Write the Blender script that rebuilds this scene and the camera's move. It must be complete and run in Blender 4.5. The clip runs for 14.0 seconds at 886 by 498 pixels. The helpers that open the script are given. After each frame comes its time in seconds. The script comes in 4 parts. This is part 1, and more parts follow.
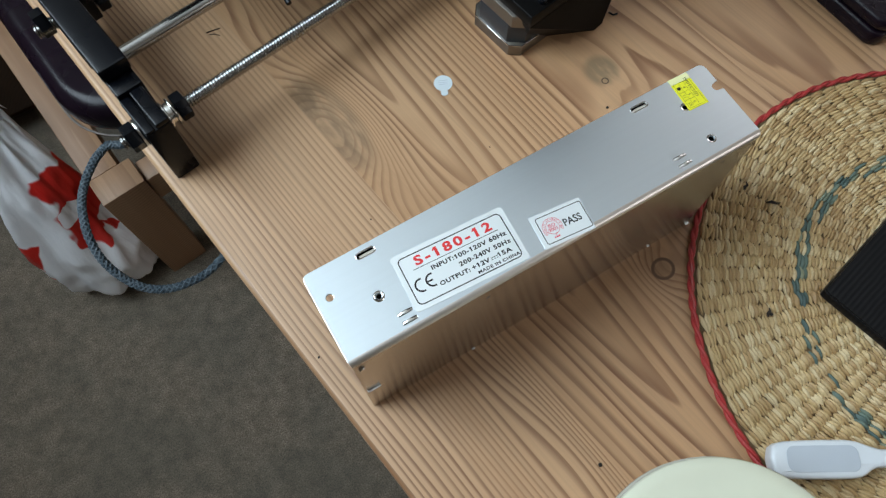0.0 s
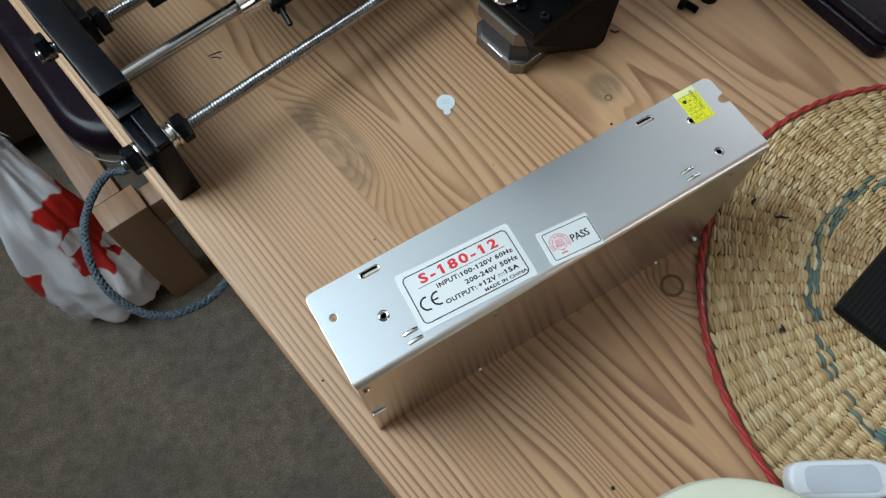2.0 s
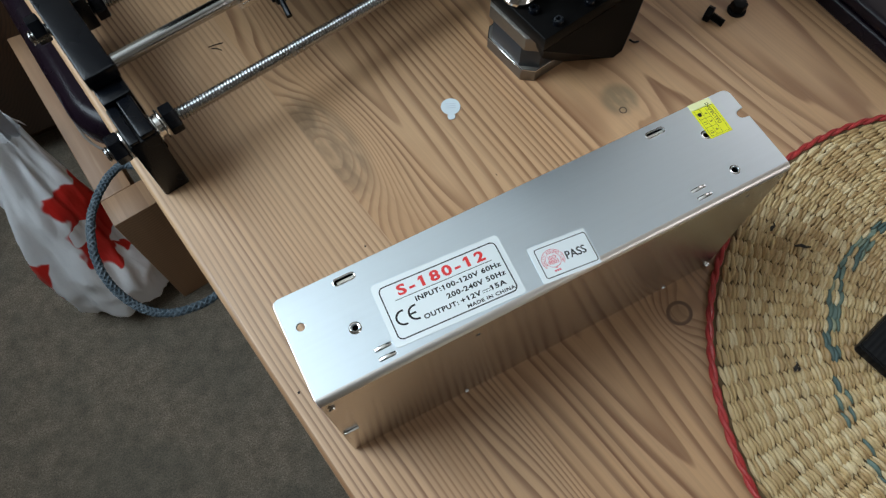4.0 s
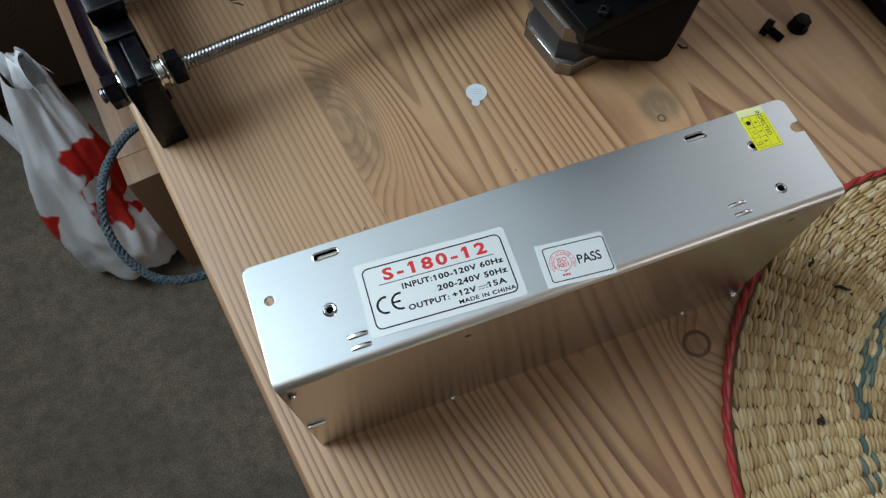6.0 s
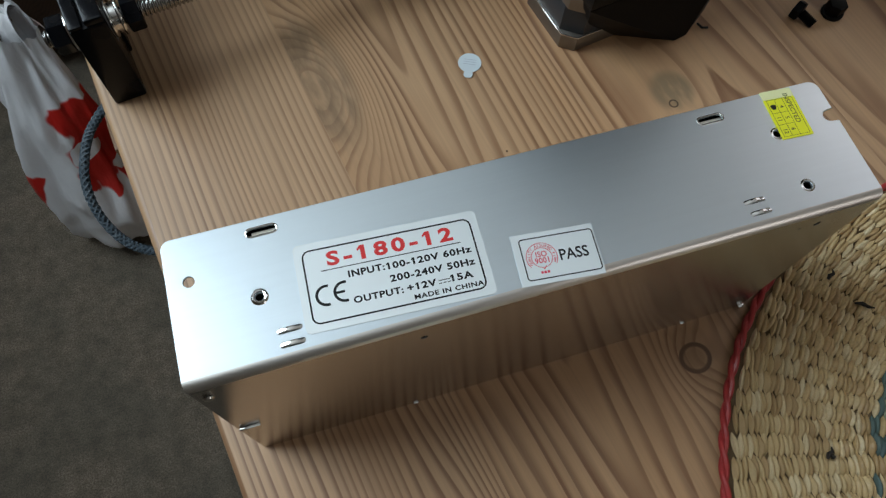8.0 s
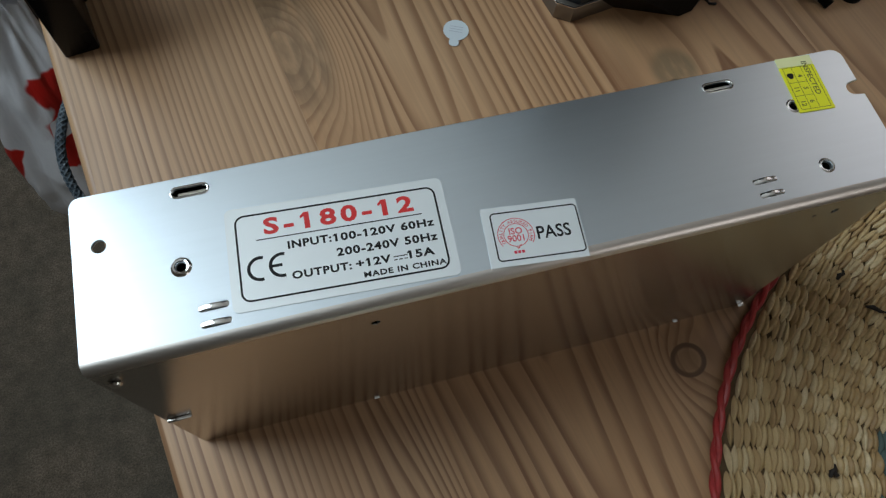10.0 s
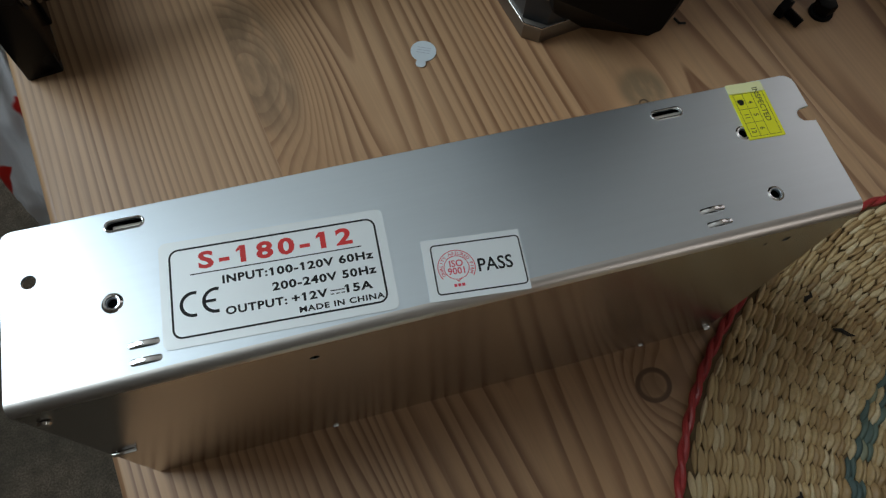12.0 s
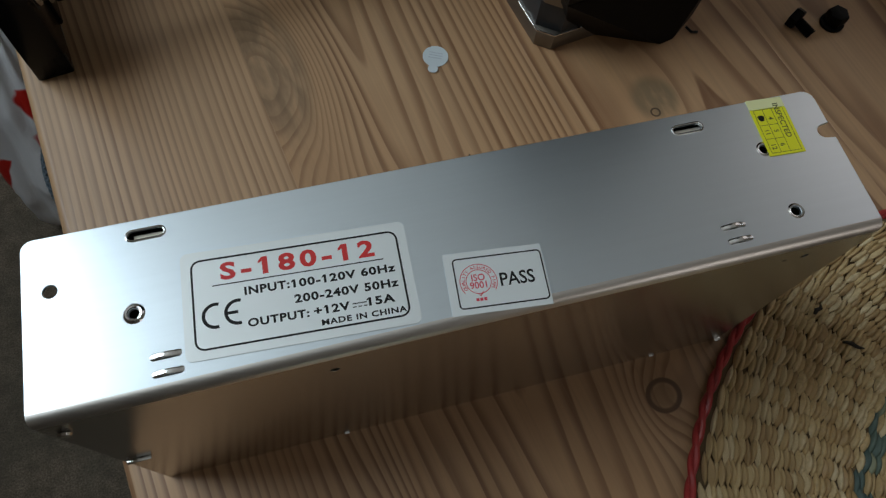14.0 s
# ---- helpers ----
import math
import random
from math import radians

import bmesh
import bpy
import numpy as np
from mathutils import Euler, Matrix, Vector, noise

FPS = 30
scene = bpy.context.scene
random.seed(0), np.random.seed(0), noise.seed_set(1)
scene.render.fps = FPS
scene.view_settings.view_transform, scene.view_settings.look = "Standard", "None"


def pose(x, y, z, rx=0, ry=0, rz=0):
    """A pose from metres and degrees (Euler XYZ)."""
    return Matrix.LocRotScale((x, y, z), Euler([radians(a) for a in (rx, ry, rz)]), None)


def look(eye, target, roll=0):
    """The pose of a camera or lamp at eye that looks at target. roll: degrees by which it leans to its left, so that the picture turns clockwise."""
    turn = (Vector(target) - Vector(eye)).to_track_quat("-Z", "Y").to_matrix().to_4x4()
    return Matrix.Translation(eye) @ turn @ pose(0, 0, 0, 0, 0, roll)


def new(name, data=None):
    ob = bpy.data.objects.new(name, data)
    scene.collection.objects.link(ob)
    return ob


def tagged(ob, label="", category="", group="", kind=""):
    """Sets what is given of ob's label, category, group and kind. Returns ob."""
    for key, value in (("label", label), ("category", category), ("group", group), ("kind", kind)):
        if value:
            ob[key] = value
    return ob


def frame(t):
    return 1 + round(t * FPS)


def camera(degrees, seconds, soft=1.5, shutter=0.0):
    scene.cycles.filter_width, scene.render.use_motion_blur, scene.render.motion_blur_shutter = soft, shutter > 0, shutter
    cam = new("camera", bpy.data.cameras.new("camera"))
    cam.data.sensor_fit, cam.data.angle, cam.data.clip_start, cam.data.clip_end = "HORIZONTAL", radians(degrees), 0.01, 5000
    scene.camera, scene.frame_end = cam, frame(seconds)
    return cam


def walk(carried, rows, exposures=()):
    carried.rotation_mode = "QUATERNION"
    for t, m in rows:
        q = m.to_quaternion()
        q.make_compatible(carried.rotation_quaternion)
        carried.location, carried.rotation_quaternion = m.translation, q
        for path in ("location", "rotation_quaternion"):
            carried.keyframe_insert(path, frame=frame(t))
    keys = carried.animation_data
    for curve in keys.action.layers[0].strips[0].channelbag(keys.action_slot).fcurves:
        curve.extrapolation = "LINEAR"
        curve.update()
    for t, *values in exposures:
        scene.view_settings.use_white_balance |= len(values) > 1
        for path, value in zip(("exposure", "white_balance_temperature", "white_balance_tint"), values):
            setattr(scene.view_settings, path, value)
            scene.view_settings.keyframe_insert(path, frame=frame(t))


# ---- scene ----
cam = camera(65.6, 14.0, soft=1.3)
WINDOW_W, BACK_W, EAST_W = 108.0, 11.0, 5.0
PATH = [
    (0, (0.002, -0.062, 1.096), (0.381, 0.558, -0.767), 0.9),
    (0.5, (0.004, -0.063, 1.094), (0.386, 0.551, -0.771), 1.4),
    (1, (0.003, -0.061, 1.093), (0.398, 0.573, -0.762), 1.0),
    (1.5, (0.002, -0.06, 1.093), (0.403, 0.596, -0.753), 0.3),
    (2, (0.001, -0.062, 1.09), (0.406, 0.619, -0.746), -0.5),
    (2.5, (0.003, -0.059, 1.085), (0.401, 0.634, -0.748), -0.9),
    (3, (0.008, -0.06, 1.079), (0.4, 0.651, -0.749), -1.2),
    (5.5, (0.025, -0.063, 1.051), (0.349, 0.708, -0.766), 0.7),
    (6, (0.027, -0.06, 1.041), (0.35, 0.718, -0.773), 2.4),
    (6.5, (0.032, -0.058, 1.032), (0.357, 0.72, -0.782), 3.6),
    (7, (0.036, -0.055, 1.024), (0.353, 0.72, -0.793), 3.9),
    (7.5, (0.041, -0.053, 1.019), (0.345, 0.712, -0.804), 4.2),
    (8, (0.045, -0.051, 1.009), (0.342, 0.7, -0.82), 5.0),
    (8.5, (0.049, -0.05, 1.0), (0.343, 0.696, -0.832), 5.9),
    (8.7, (0.05, -0.049, 0.995), (0.341, 0.686, -0.842), 6.3),
    (10.8, (0.062, -0.048, 0.982), (0.377, 0.688, -0.851), 8.8),
    (11, (0.064, -0.049, 0.982), (0.38, 0.71, -0.842), 8.1),
    (11.5, (0.07, -0.047, 0.983), (0.387, 0.714, -0.839), 7.9),
    (12, (0.071, -0.046, 0.983), (0.386, 0.715, -0.839), 7.8),
    (12.5, (0.071, -0.045, 0.983), (0.385, 0.715, -0.841), 8.0),
    (13, (0.066, -0.042, 0.982), (0.387, 0.713, -0.842), 8.9),
    (13.5, (0.065, -0.04, 0.984), (0.386, 0.711, -0.842), 9.3),
    (14, (0.066, -0.041, 0.984), (0.391, 0.71, -0.841), 9.4),
]
walk(cam, [(t, look(eye, target, roll)) for t, eye, target, roll in PATH],
     [(0.0, -0.40, 6500, 12), (3.0, -0.46, 6500, 12), (5.5, -0.65, 6500, 12), (8.5, -1.05, 6600, 12), (11.0, -1.42, 6750, 13), (14.0, -1.70, 6850, 13)])

# ---- world, window light ----
world = bpy.data.worlds.new("sky")
world.use_nodes = True
scene.world = world
wn = world.node_tree
sky = wn.nodes.new("ShaderNodeTexSky")
sky.sky_type, sky.sun_disc = "NISHITA", False
sky.sun_elevation, sky.sun_rotation = radians(40), radians(60)
wn.links.new(sky.outputs[0], wn.nodes["Background"].inputs[0])
wn.nodes["Background"].inputs[1].default_value = 0.1


def area_lamp(name, m, w, h, watts, colour):
    d = bpy.data.lights.new(name, "AREA")
    d.shape, d.size, d.size_y, d.energy, d.color = "RECTANGLE", w, h, watts, colour
    ob = new(name, d)
    ob.matrix_world = m
    return ob


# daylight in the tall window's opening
area_lamp("window_daylight", look((-0.97, 0.85, 2.38), (0.2, 0.85, 2.38)), 1.3, 2.0, WINDOW_W, (0.75, 0.91, 1.0))
area_lamp("back_window_daylight", look((1.5, -1.96, 1.75), (1.5, 0.0, 1.75)), 1.0, 1.2, BACK_W, (1.0, 0.95, 0.88))
# unseen warm lamp, added to lighten the right of the power supply's top
area_lamp("east_fill_light", look((2.17, 0.95, 2.5), (0.0, 0.95, 2.5)), 1.3, 1.5, EAST_W, (1.0, 0.93, 0.89))

# ---- materials ----


class Nodes:
    """A material's node tree, with short calls for the usual nodes."""

    def __init__(self, name, rough=0.5, metal=0.0, colour=(0.5, 0.5, 0.5)):
        self.m = bpy.data.materials.new(name)
        self.m.use_nodes = True
        self.t = self.m.node_tree
        self.b = self.t.nodes["Principled BSDF"]
        self.put("Roughness", rough)
        self.put("Metallic", metal)
        self.put("Base Color", (*colour, 1))
        self._co = None

    def put(self, key, v):
        s = self.b.inputs[key]
        if hasattr(v, "is_linked"):
            self.t.links.new(v, s)
        else:
            s.default_value = v

    def co(self):
        if self._co is None:
            self._co = self.t.nodes.new("ShaderNodeTexCoord").outputs["Object"]
        return self._co

    def feed(self, s, v):
        if hasattr(v, "is_linked"):
            self.t.links.new(v, s)
        else:
            s.default_value = v

    def math(self, op, a, b=0.0, c=0.0, clamp=False):
        n = self.t.nodes.new("ShaderNodeMath")
        n.operation, n.use_clamp = op, clamp
        for i, v in enumerate((a, b, c)):
            self.feed(n.inputs[i], v)
        return n.outputs[0]

    def scaled(self, s, shift=(0, 0, 0), vec=None, turn=(0, 0, 0)):
        n = self.t.nodes.new("ShaderNodeMapping")
        self.t.links.new(vec or self.co(), n.inputs[0])
        n.inputs["Scale"].default_value, n.inputs["Location"].default_value = s, shift
        n.inputs["Rotation"].default_value = turn
        return n.outputs[0]

    def noise(self, vec, scale=1.0, detail=3.0, rough=0.55, distort=0.0):
        n = self.t.nodes.new("ShaderNodeTexNoise")
        self.t.links.new(vec, n.inputs["Vector"])
        n.inputs["Scale"].default_value, n.inputs["Detail"].default_value = scale, detail
        n.inputs["Roughness"].default_value, n.inputs["Distortion"].default_value = rough, distort
        return n.outputs["Fac"]

    def ramp(self, f, stops):
        n = self.t.nodes.new("ShaderNodeValToRGB")
        self.t.links.new(f, n.inputs[0])
        e = n.color_ramp.elements
        while len(e) < len(stops):
            e.new(0.5)
        for el, (p, c) in zip(e, stops):
            el.position = p
            el.color = (*c, 1) if len(c) == 3 else c
        return n.outputs[0]

    def span(self, f, a, b, lo=0.0, hi=1.0):
        n = self.t.nodes.new("ShaderNodeMapRange")
        n.interpolation_type = "SMOOTHSTEP"
        self.feed(n.inputs[0], f)
        for i, v in enumerate((a, b, lo, hi)):
            n.inputs[i + 1].default_value = v
        return n.outputs[0]

    def mix(self, f, a, b, mode="MIX"):
        n = self.t.nodes.new("ShaderNodeMix")
        n.data_type, n.blend_type = "RGBA", mode
        self.feed(n.inputs[0], f)
        for i, v in ((6, a), (7, b)):
            self.feed(n.inputs[i], v if hasattr(v, "is_linked") else (*v, 1))
        return n.outputs[2]

    def bump(self, h, strength=0.2, dist=0.001):
        n = self.t.nodes.new("ShaderNodeBump")
        n.inputs["Strength"].default_value, n.inputs["Distance"].default_value = strength, dist
        self.t.links.new(h, n.inputs["Height"])
        self.t.links.new(n.outputs[0], self.b.inputs["Normal"])

    def xyz(self, vec=None):
        n = self.t.nodes.new("ShaderNodeSeparateXYZ")
        self.t.links.new(vec or self.co(), n.inputs[0])
        return n.outputs

    def random(self):
        return self.t.nodes.new("ShaderNodeObjectInfo").outputs["Random"]

    def island(self):
        return self.t.nodes.new("ShaderNodeNewGeometry").outputs["Random Per Island"]


def pine(name, knots=(), piths=((-1.0, 0.0, 0.03, 0.0, 170.0),), light=(0.56, 0.36, 0.195), dark=(0.205, 0.095, 0.042)):
    """Oiled pine. Growth rings lie round a pith under each plank (from x, pith x, depth, rise along y, rings a metre), so
    that flat-sawn planks show long arches between runs of fine lines; the knots push them aside."""
    n = Nodes(name)
    x, y, z = n.xyz()
    own = n.math("MULTIPLY", n.random(), 37.0)
    shift = n.t.nodes.new("ShaderNodeCombineXYZ")
    n.t.links.new(own, shift.inputs[2])
    add = n.t.nodes.new("ShaderNodeVectorMath")
    n.t.links.new(n.co(), add.inputs[0])
    n.t.links.new(shift.outputs[0], add.inputs[1])
    vec = add.outputs[0]

    def by_plank(i):
        """The planks' own value: steps at the joints."""
        v, last = piths[0][i], piths[0][i]
        for p in piths[1:]:
            v = n.math("ADD", v, n.math("MULTIPLY", n.math("GREATER_THAN", x, p[0]), p[i] - last))
            last = p[i]
        return v
    wave = n.noise(n.scaled((5, 2.2, 1), (2, 7, 0), vec), 1.0, 2.0, 0.5)
    low = n.noise(n.scaled((9, 0.9, 1), vec=vec), 1.0, 2.0, 0.4)
    mid = n.noise(n.scaled((70, 7, 1), vec=vec), 1.0, 2.0, 0.5)
    strip = n.noise(n.scaled((42, 0.5, 1), (1, 9, 2), vec), 1.0, 1.0, 0.5)
    dx = n.math("ADD", n.math("SUBTRACT", x, by_plank(1)), n.math("MULTIPLY", n.math("SUBTRACT", wave, 0.5), 0.018))
    dz = n.math("SUBTRACT", n.math("ADD", by_plank(2), n.math("MULTIPLY", n.math("SUBTRACT", low, 0.5), 0.016)), n.math("MULTIPLY", y, by_plank(3)))
    dz = n.math("SUBTRACT", dz, n.math("SUBTRACT", z, 0.74))
    rad = n.math("SQRT", n.math("ADD", n.math("MULTIPLY", dx, dx), n.math("MULTIPLY", dz, dz)))
    phi = n.math("MULTIPLY", rad, by_plank(4))
    phi = n.math("ADD", phi, n.math("MULTIPLY", mid, 0.7))
    phi = n.math("ADD", phi, n.math("MULTIPLY", strip, 2.6))
    for kx, ky, a, b, rise, x0, x1 in knots:
        ex = n.math("DIVIDE", n.math("SUBTRACT", x, kx), a)
        ey = n.math("DIVIDE", n.math("SUBTRACT", y, ky), b)
        rr = n.math("ADD", n.math("MULTIPLY", ex, ex), n.math("MULTIPLY", ey, ey))
        g = n.math("MULTIPLY", n.math("EXPONENT", n.math("MULTIPLY", rr, -1.0)), rise)
        g = n.math("MULTIPLY", g, n.math("MULTIPLY", n.math("GREATER_THAN", x, x0), n.math("LESS_THAN", x, x1)))
        phi = n.math("ADD", phi, g)
    saw = n.math("FRACT", phi)
    line = n.math("MULTIPLY", n.span(saw, 0.38, 0.87), n.span(saw, 1.0, 0.91))
    patch = n.noise(n.scaled((38, 2.4, 1), (3, 1, 0), vec), 1.0, 2.0)
    line = n.math("MULTIPLY", line, n.span(patch, 0.30, 0.66, 0.45, 1.0))
    fibre = n.noise(n.scaled((1100, 16, 1), vec=vec), 1.0, 3.0, 0.6)
    vein = n.noise(n.scaled((430, 5, 1), (5, 2, 1), vec), 1.0, 2.0, 0.6)
    tone = n.noise(n.scaled((16, 2, 1), (7, 3, 0), vec), 1.0, 3.0)
    col = n.mix(n.span(tone, 0.3, 0.7), light, [c * k for c, k in zip(light, (0.9, 0.83, 0.74))])
    col = n.mix(line, col, dark)
    col = n.mix(n.span(fibre, 0.35, 0.75, 0.0, 0.3), col, [c * 0.7 for c in light])
    col = n.mix(n.span(vein, 0.42, 0.72, 0.0, 0.3), col, [v * 0.62 for v in light])
    return n, col, line, fibre, x, y


def spot(n, x, y, cx, cy, a, b, inner=0.0):
    """1 inside an ellipse, fading out at its edge; with inner, a ring."""
    dx = n.math("DIVIDE", n.math("SUBTRACT", x, cx), a)
    dy = n.math("DIVIDE", n.math("SUBTRACT", y, cy), b)
    r = n.math("SQRT", n.math("ADD", n.math("MULTIPLY", dx, dx), n.math("MULTIPLY", dy, dy)))
    out = n.span(r, 1.0, 0.55 if not inner else 0.9)
    if inner:
        out = n.math("MULTIPLY", out, n.span(r, inner - 0.1, inner + 0.05))
    return out


# table top: pine with the knots that bend its grain
EDGES = (0.0, 0.0885, 0.205, 0.315, 0.42, 0.53, 0.635, 0.745, 0.86)
P1, P2, P3, P4 = EDGES[1:5]
KNOTS = [(0.098, 0.142, 0.019, 0.042, 8.5, P1, P2), (0.076, -0.085, 0.011, 0.060, -2.4, 0.0, P1), (0.108, 0.285, 0.022, 0.075, 4.5, P1, P2),
         (0.1818, -0.0450, 0.011, 0.015, 3.0, P1, P2), (0.2478, 0.0700, 0.020, 0.035, 1.6, P2, P3), (0.32, 0.08, 0.02, 0.18, -3.0, P3, P4)]
PITHS = [(0.0, -0.030, 0.020, 0.01, 300.0), (P1, 0.134, 0.034, 0.060, 260.0), (P2, 0.262, 0.050, -0.06, 165.0), (P3, 0.36, 0.035, 0.03, 190.0),
         (P4, 0.47, 0.030, 0.05, 230.0), (EDGES[5], 0.50, 0.025, 0.02, 260.0), (EDGES[6], 0.69, 0.035, -0.04, 220.0), (EDGES[7], 0.74, 0.02, 0.02, 250.0)]
n, col, line, fibre, px, py = pine("oiled_pine", KNOTS, PITHS, (0.57, 0.355, 0.20), (0.205, 0.088, 0.040))
grime = n.noise(n.scaled((160, 40, 160)), 1.0, 4.0)
k = n.math("MULTIPLY", n.math("MULTIPLY", spot(n, px, py, 0.0965, 0.147, 0.018, 0.048), n.math("GREATER_THAN", px, P1)), n.span(grime, 0.25, 0.55))
col = n.mix(n.math("MULTIPLY", k, 0.72), col, n.mix(n.span(grime, 0.4, 0.65), (0.30, 0.195, 0.115), (0.19, 0.12, 0.068)))
k = n.math("MULTIPLY", spot(n, px, py, 0.2478, 0.0700, 0.013, 0.014), n.span(grime, 0.2, 0.5))
col = n.mix(n.math("MULTIPLY", k, 0.8), col, (0.19, 0.145, 0.085))
col = n.mix(n.math("MULTIPLY", spot(n, px, py, 0.1818, -0.0450, 0.0072, 0.0068, 0.70), 1.0), col, (0.05, 0.026, 0.013))
col = n.mix(n.math("MULTIPLY", spot(n, px, py, 0.1818, -0.0450, 0.0058, 0.0058), 0.6), col, (0.24, 0.14, 0.06))
col = n.mix(n.math("MULTIPLY", spot(n, px, py, 0.1828, -0.0450, 0.013, 0.020), 0.35), col, (0.25, 0.12, 0.05))
col = n.mix(n.math("MULTIPLY", spot(n, px, py, 0.2441, 0.0629, 0.0025, 0.0025, 0.66), 0.95), col, (0.04, 0.025, 0.015))
blot = n.noise(n.scaled((26, 10, 26), (2, 5, 0)), 1.0, 3.0)
col = n.mix(n.span(blot, 0.48, 0.75, 0.0, 0.45), col, (0.38, 0.205, 0.10))
n.put("Base Color", col)
n.put("Roughness", n.span(fibre, 0.2, 0.8, 0.36, 0.52))
n.bump(n.math("ADD", n.math("MULTIPLY", line, 0.12), n.math("MULTIPLY", fibre, 0.5)), 0.2, 0.0003)
M_TABLE = n.m

n, col, line, fibre, px, py = pine("bench_wood", (), light=(0.42, 0.25, 0.145), dark=(0.28, 0.15, 0.08))
n.put("Base Color", col)
n.put("Roughness", 0.5)
n.bump(fibre, 0.2, 0.0005)
M_BENCH = n.m


def brushed(name, base, rough, across, aniso, streak):
    """Brushed sheet aluminium: brush lines run along x, so that reflections smear across them."""
    n = Nodes(name, rough, 1.0, base)
    s = [11.0, 700.0, 700.0]
    f = n.noise(n.scaled(tuple(s)), 1.0, 3.0, 0.6)
    cloud = n.noise(n.scaled((25, 25, 25)), 1.0, 3.0)
    n.put("Anisotropic", aniso)
    t = n.t.nodes.new("ShaderNodeCombineXYZ")
    for i in range(3):
        t.inputs[i].default_value = across[i]
    n.t.links.new(t.outputs[0], n.b.inputs["Tangent"])
    n.put("Roughness", n.span(cloud, 0.3, 0.7, rough - 0.01, rough + 0.012))
    n.put("Base Color", n.mix(n.span(f, 0.3, 0.7), base, [c * (1 - streak) for c in base]))
    return n


# one metal; light is put into the tints: bluish top, warm bend, darker face
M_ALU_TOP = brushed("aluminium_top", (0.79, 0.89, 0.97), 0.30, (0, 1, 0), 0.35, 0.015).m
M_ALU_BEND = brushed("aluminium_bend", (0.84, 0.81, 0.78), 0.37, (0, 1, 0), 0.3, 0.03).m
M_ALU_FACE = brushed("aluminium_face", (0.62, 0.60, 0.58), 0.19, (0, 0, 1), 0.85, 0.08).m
M_CHROME = Nodes("bright_steel", 0.14, 1.0, (0.78, 0.78, 0.77)).m
n = Nodes("zinc_steel", 0.2, 1.0, (0.42, 0.42, 0.415))
g = n.noise(n.scaled((60, 60, 60)), 1.0, 4.0)
n.put("Roughness", n.span(g, 0.3, 0.7, 0.18, 0.28))
M_STEEL = n.m
M_ZINC = Nodes("dull_zinc", 0.5, 0.6, (0.80, 0.76, 0.68)).m
n = Nodes("dark_inside", 0.8, 0.0, (0.02, 0.022, 0.02))
M_DARK = n.m


def plastic(name, colour, rough, grain=300.0, strength=0.12, spread=0.25):
    n = Nodes(name, rough, 0.0, colour)
    f = n.noise(n.scaled((grain, grain, grain)), 1.0, 3.0)
    c = n.noise(n.scaled((22, 22, 22)), 1.0, 3.0)
    n.put("Base Color", n.mix(n.span(c, 0.3, 0.7), colour, [v * (1 - spread) for v in colour]))
    n.put("Roughness", n.span(c, 0.3, 0.7, rough - 0.05, rough + 0.08))
    n.bump(f, strength, 0.0003)
    return n.m


M_BLACK = plastic("black_plastic", (0.0035, 0.0045, 0.007), 0.26)
M_BLACK_MATT = plastic("black_matt_plastic", (0.004, 0.0037, 0.0037), 0.42)
for m_, s_ in ((M_BLACK, 0.2), (M_BLACK_MATT, 0.09)):
    m_.node_tree.nodes["Principled BSDF"].inputs["Specular IOR Level"].default_value = s_
M_BLUEBLACK = plastic("motor_lamination", (0.020, 0.028, 0.038), 0.33, 600)
n = Nodes("cast_motor_cap", 0.46, 1.0, (0.24, 0.22, 0.195))
n.bump(n.noise(n.scaled((900, 900, 900)), 1.0, 2.0), 0.2, 0.0002)
M_CAST = n.m
M_SEAT = plastic("dark_purple_vinyl", (0.010, 0.005, 0.010), 0.25, 150, 0.2)
M_SEAT.node_tree.nodes["Principled BSDF"].inputs["Specular IOR Level"].default_value = 0.2
M_PIPING = plastic("dull_piping", (0.16, 0.13, 0.11), 0.5)
M_WHITE = plastic("white_plastic", (0.72, 0.76, 0.80), 0.35, 200, 0.05, 0.06)
M_GREYPANEL = plastic("grey_inset", (0.52, 0.57, 0.63), 0.4, 200, 0.05, 0.08)
M_CREAM = plastic("cream_plastic", (0.72, 0.73, 0.58), 0.42, 90, 0.06, 0.06)
M_FROST = plastic("frosted_tub", (0.50, 0.48, 0.42), 0.35, 90, 0.05, 0.08)
M_WAX = plastic("cream_bearing_holder", (0.62, 0.57, 0.42), 0.35, 60, 0.15, 0.2)
M_PAPER = plastic("white_label", (0.88, 0.94, 0.96), 0.32, 120, 0.02, 0.04)
for key_, v_ in (("Metallic", 0.42), ("Coat Weight", 1.0), ("Coat Roughness", 0.26), ("Coat IOR", 1.6)):
    M_PAPER.node_tree.nodes["Principled BSDF"].inputs[key_].default_value = v_
M_YELLOW = plastic("yellow_label", (0.80, 0.78, 0.02), 0.4, 120, 0.02, 0.05)
M_YELLOW_PALE = plastic("pale_yellow_label", (0.80, 0.80, 0.42), 0.4, 120, 0.02, 0.05)
M_INK = Nodes("black_ink", 0.5, 0.0, (0.006, 0.007, 0.008)).m
M_INK.node_tree.nodes["Principled BSDF"].inputs["Specular IOR Level"].default_value = 0.25
M_RED_INK = Nodes("red_ink", 0.4, 0.0, (0.72, 0.03, 0.03)).m
M_PINK_INK = Nodes("pink_ink", 0.4, 0.0, (0.70, 0.045, 0.085)).m
M_GREY_INK = Nodes("grey_ink", 0.4, 0.0, (0.10, 0.11, 0.03)).m
M_STICKER = plastic("sticker", (0.72, 0.80, 0.84), 0.3, 200, 0.03, 0.08)
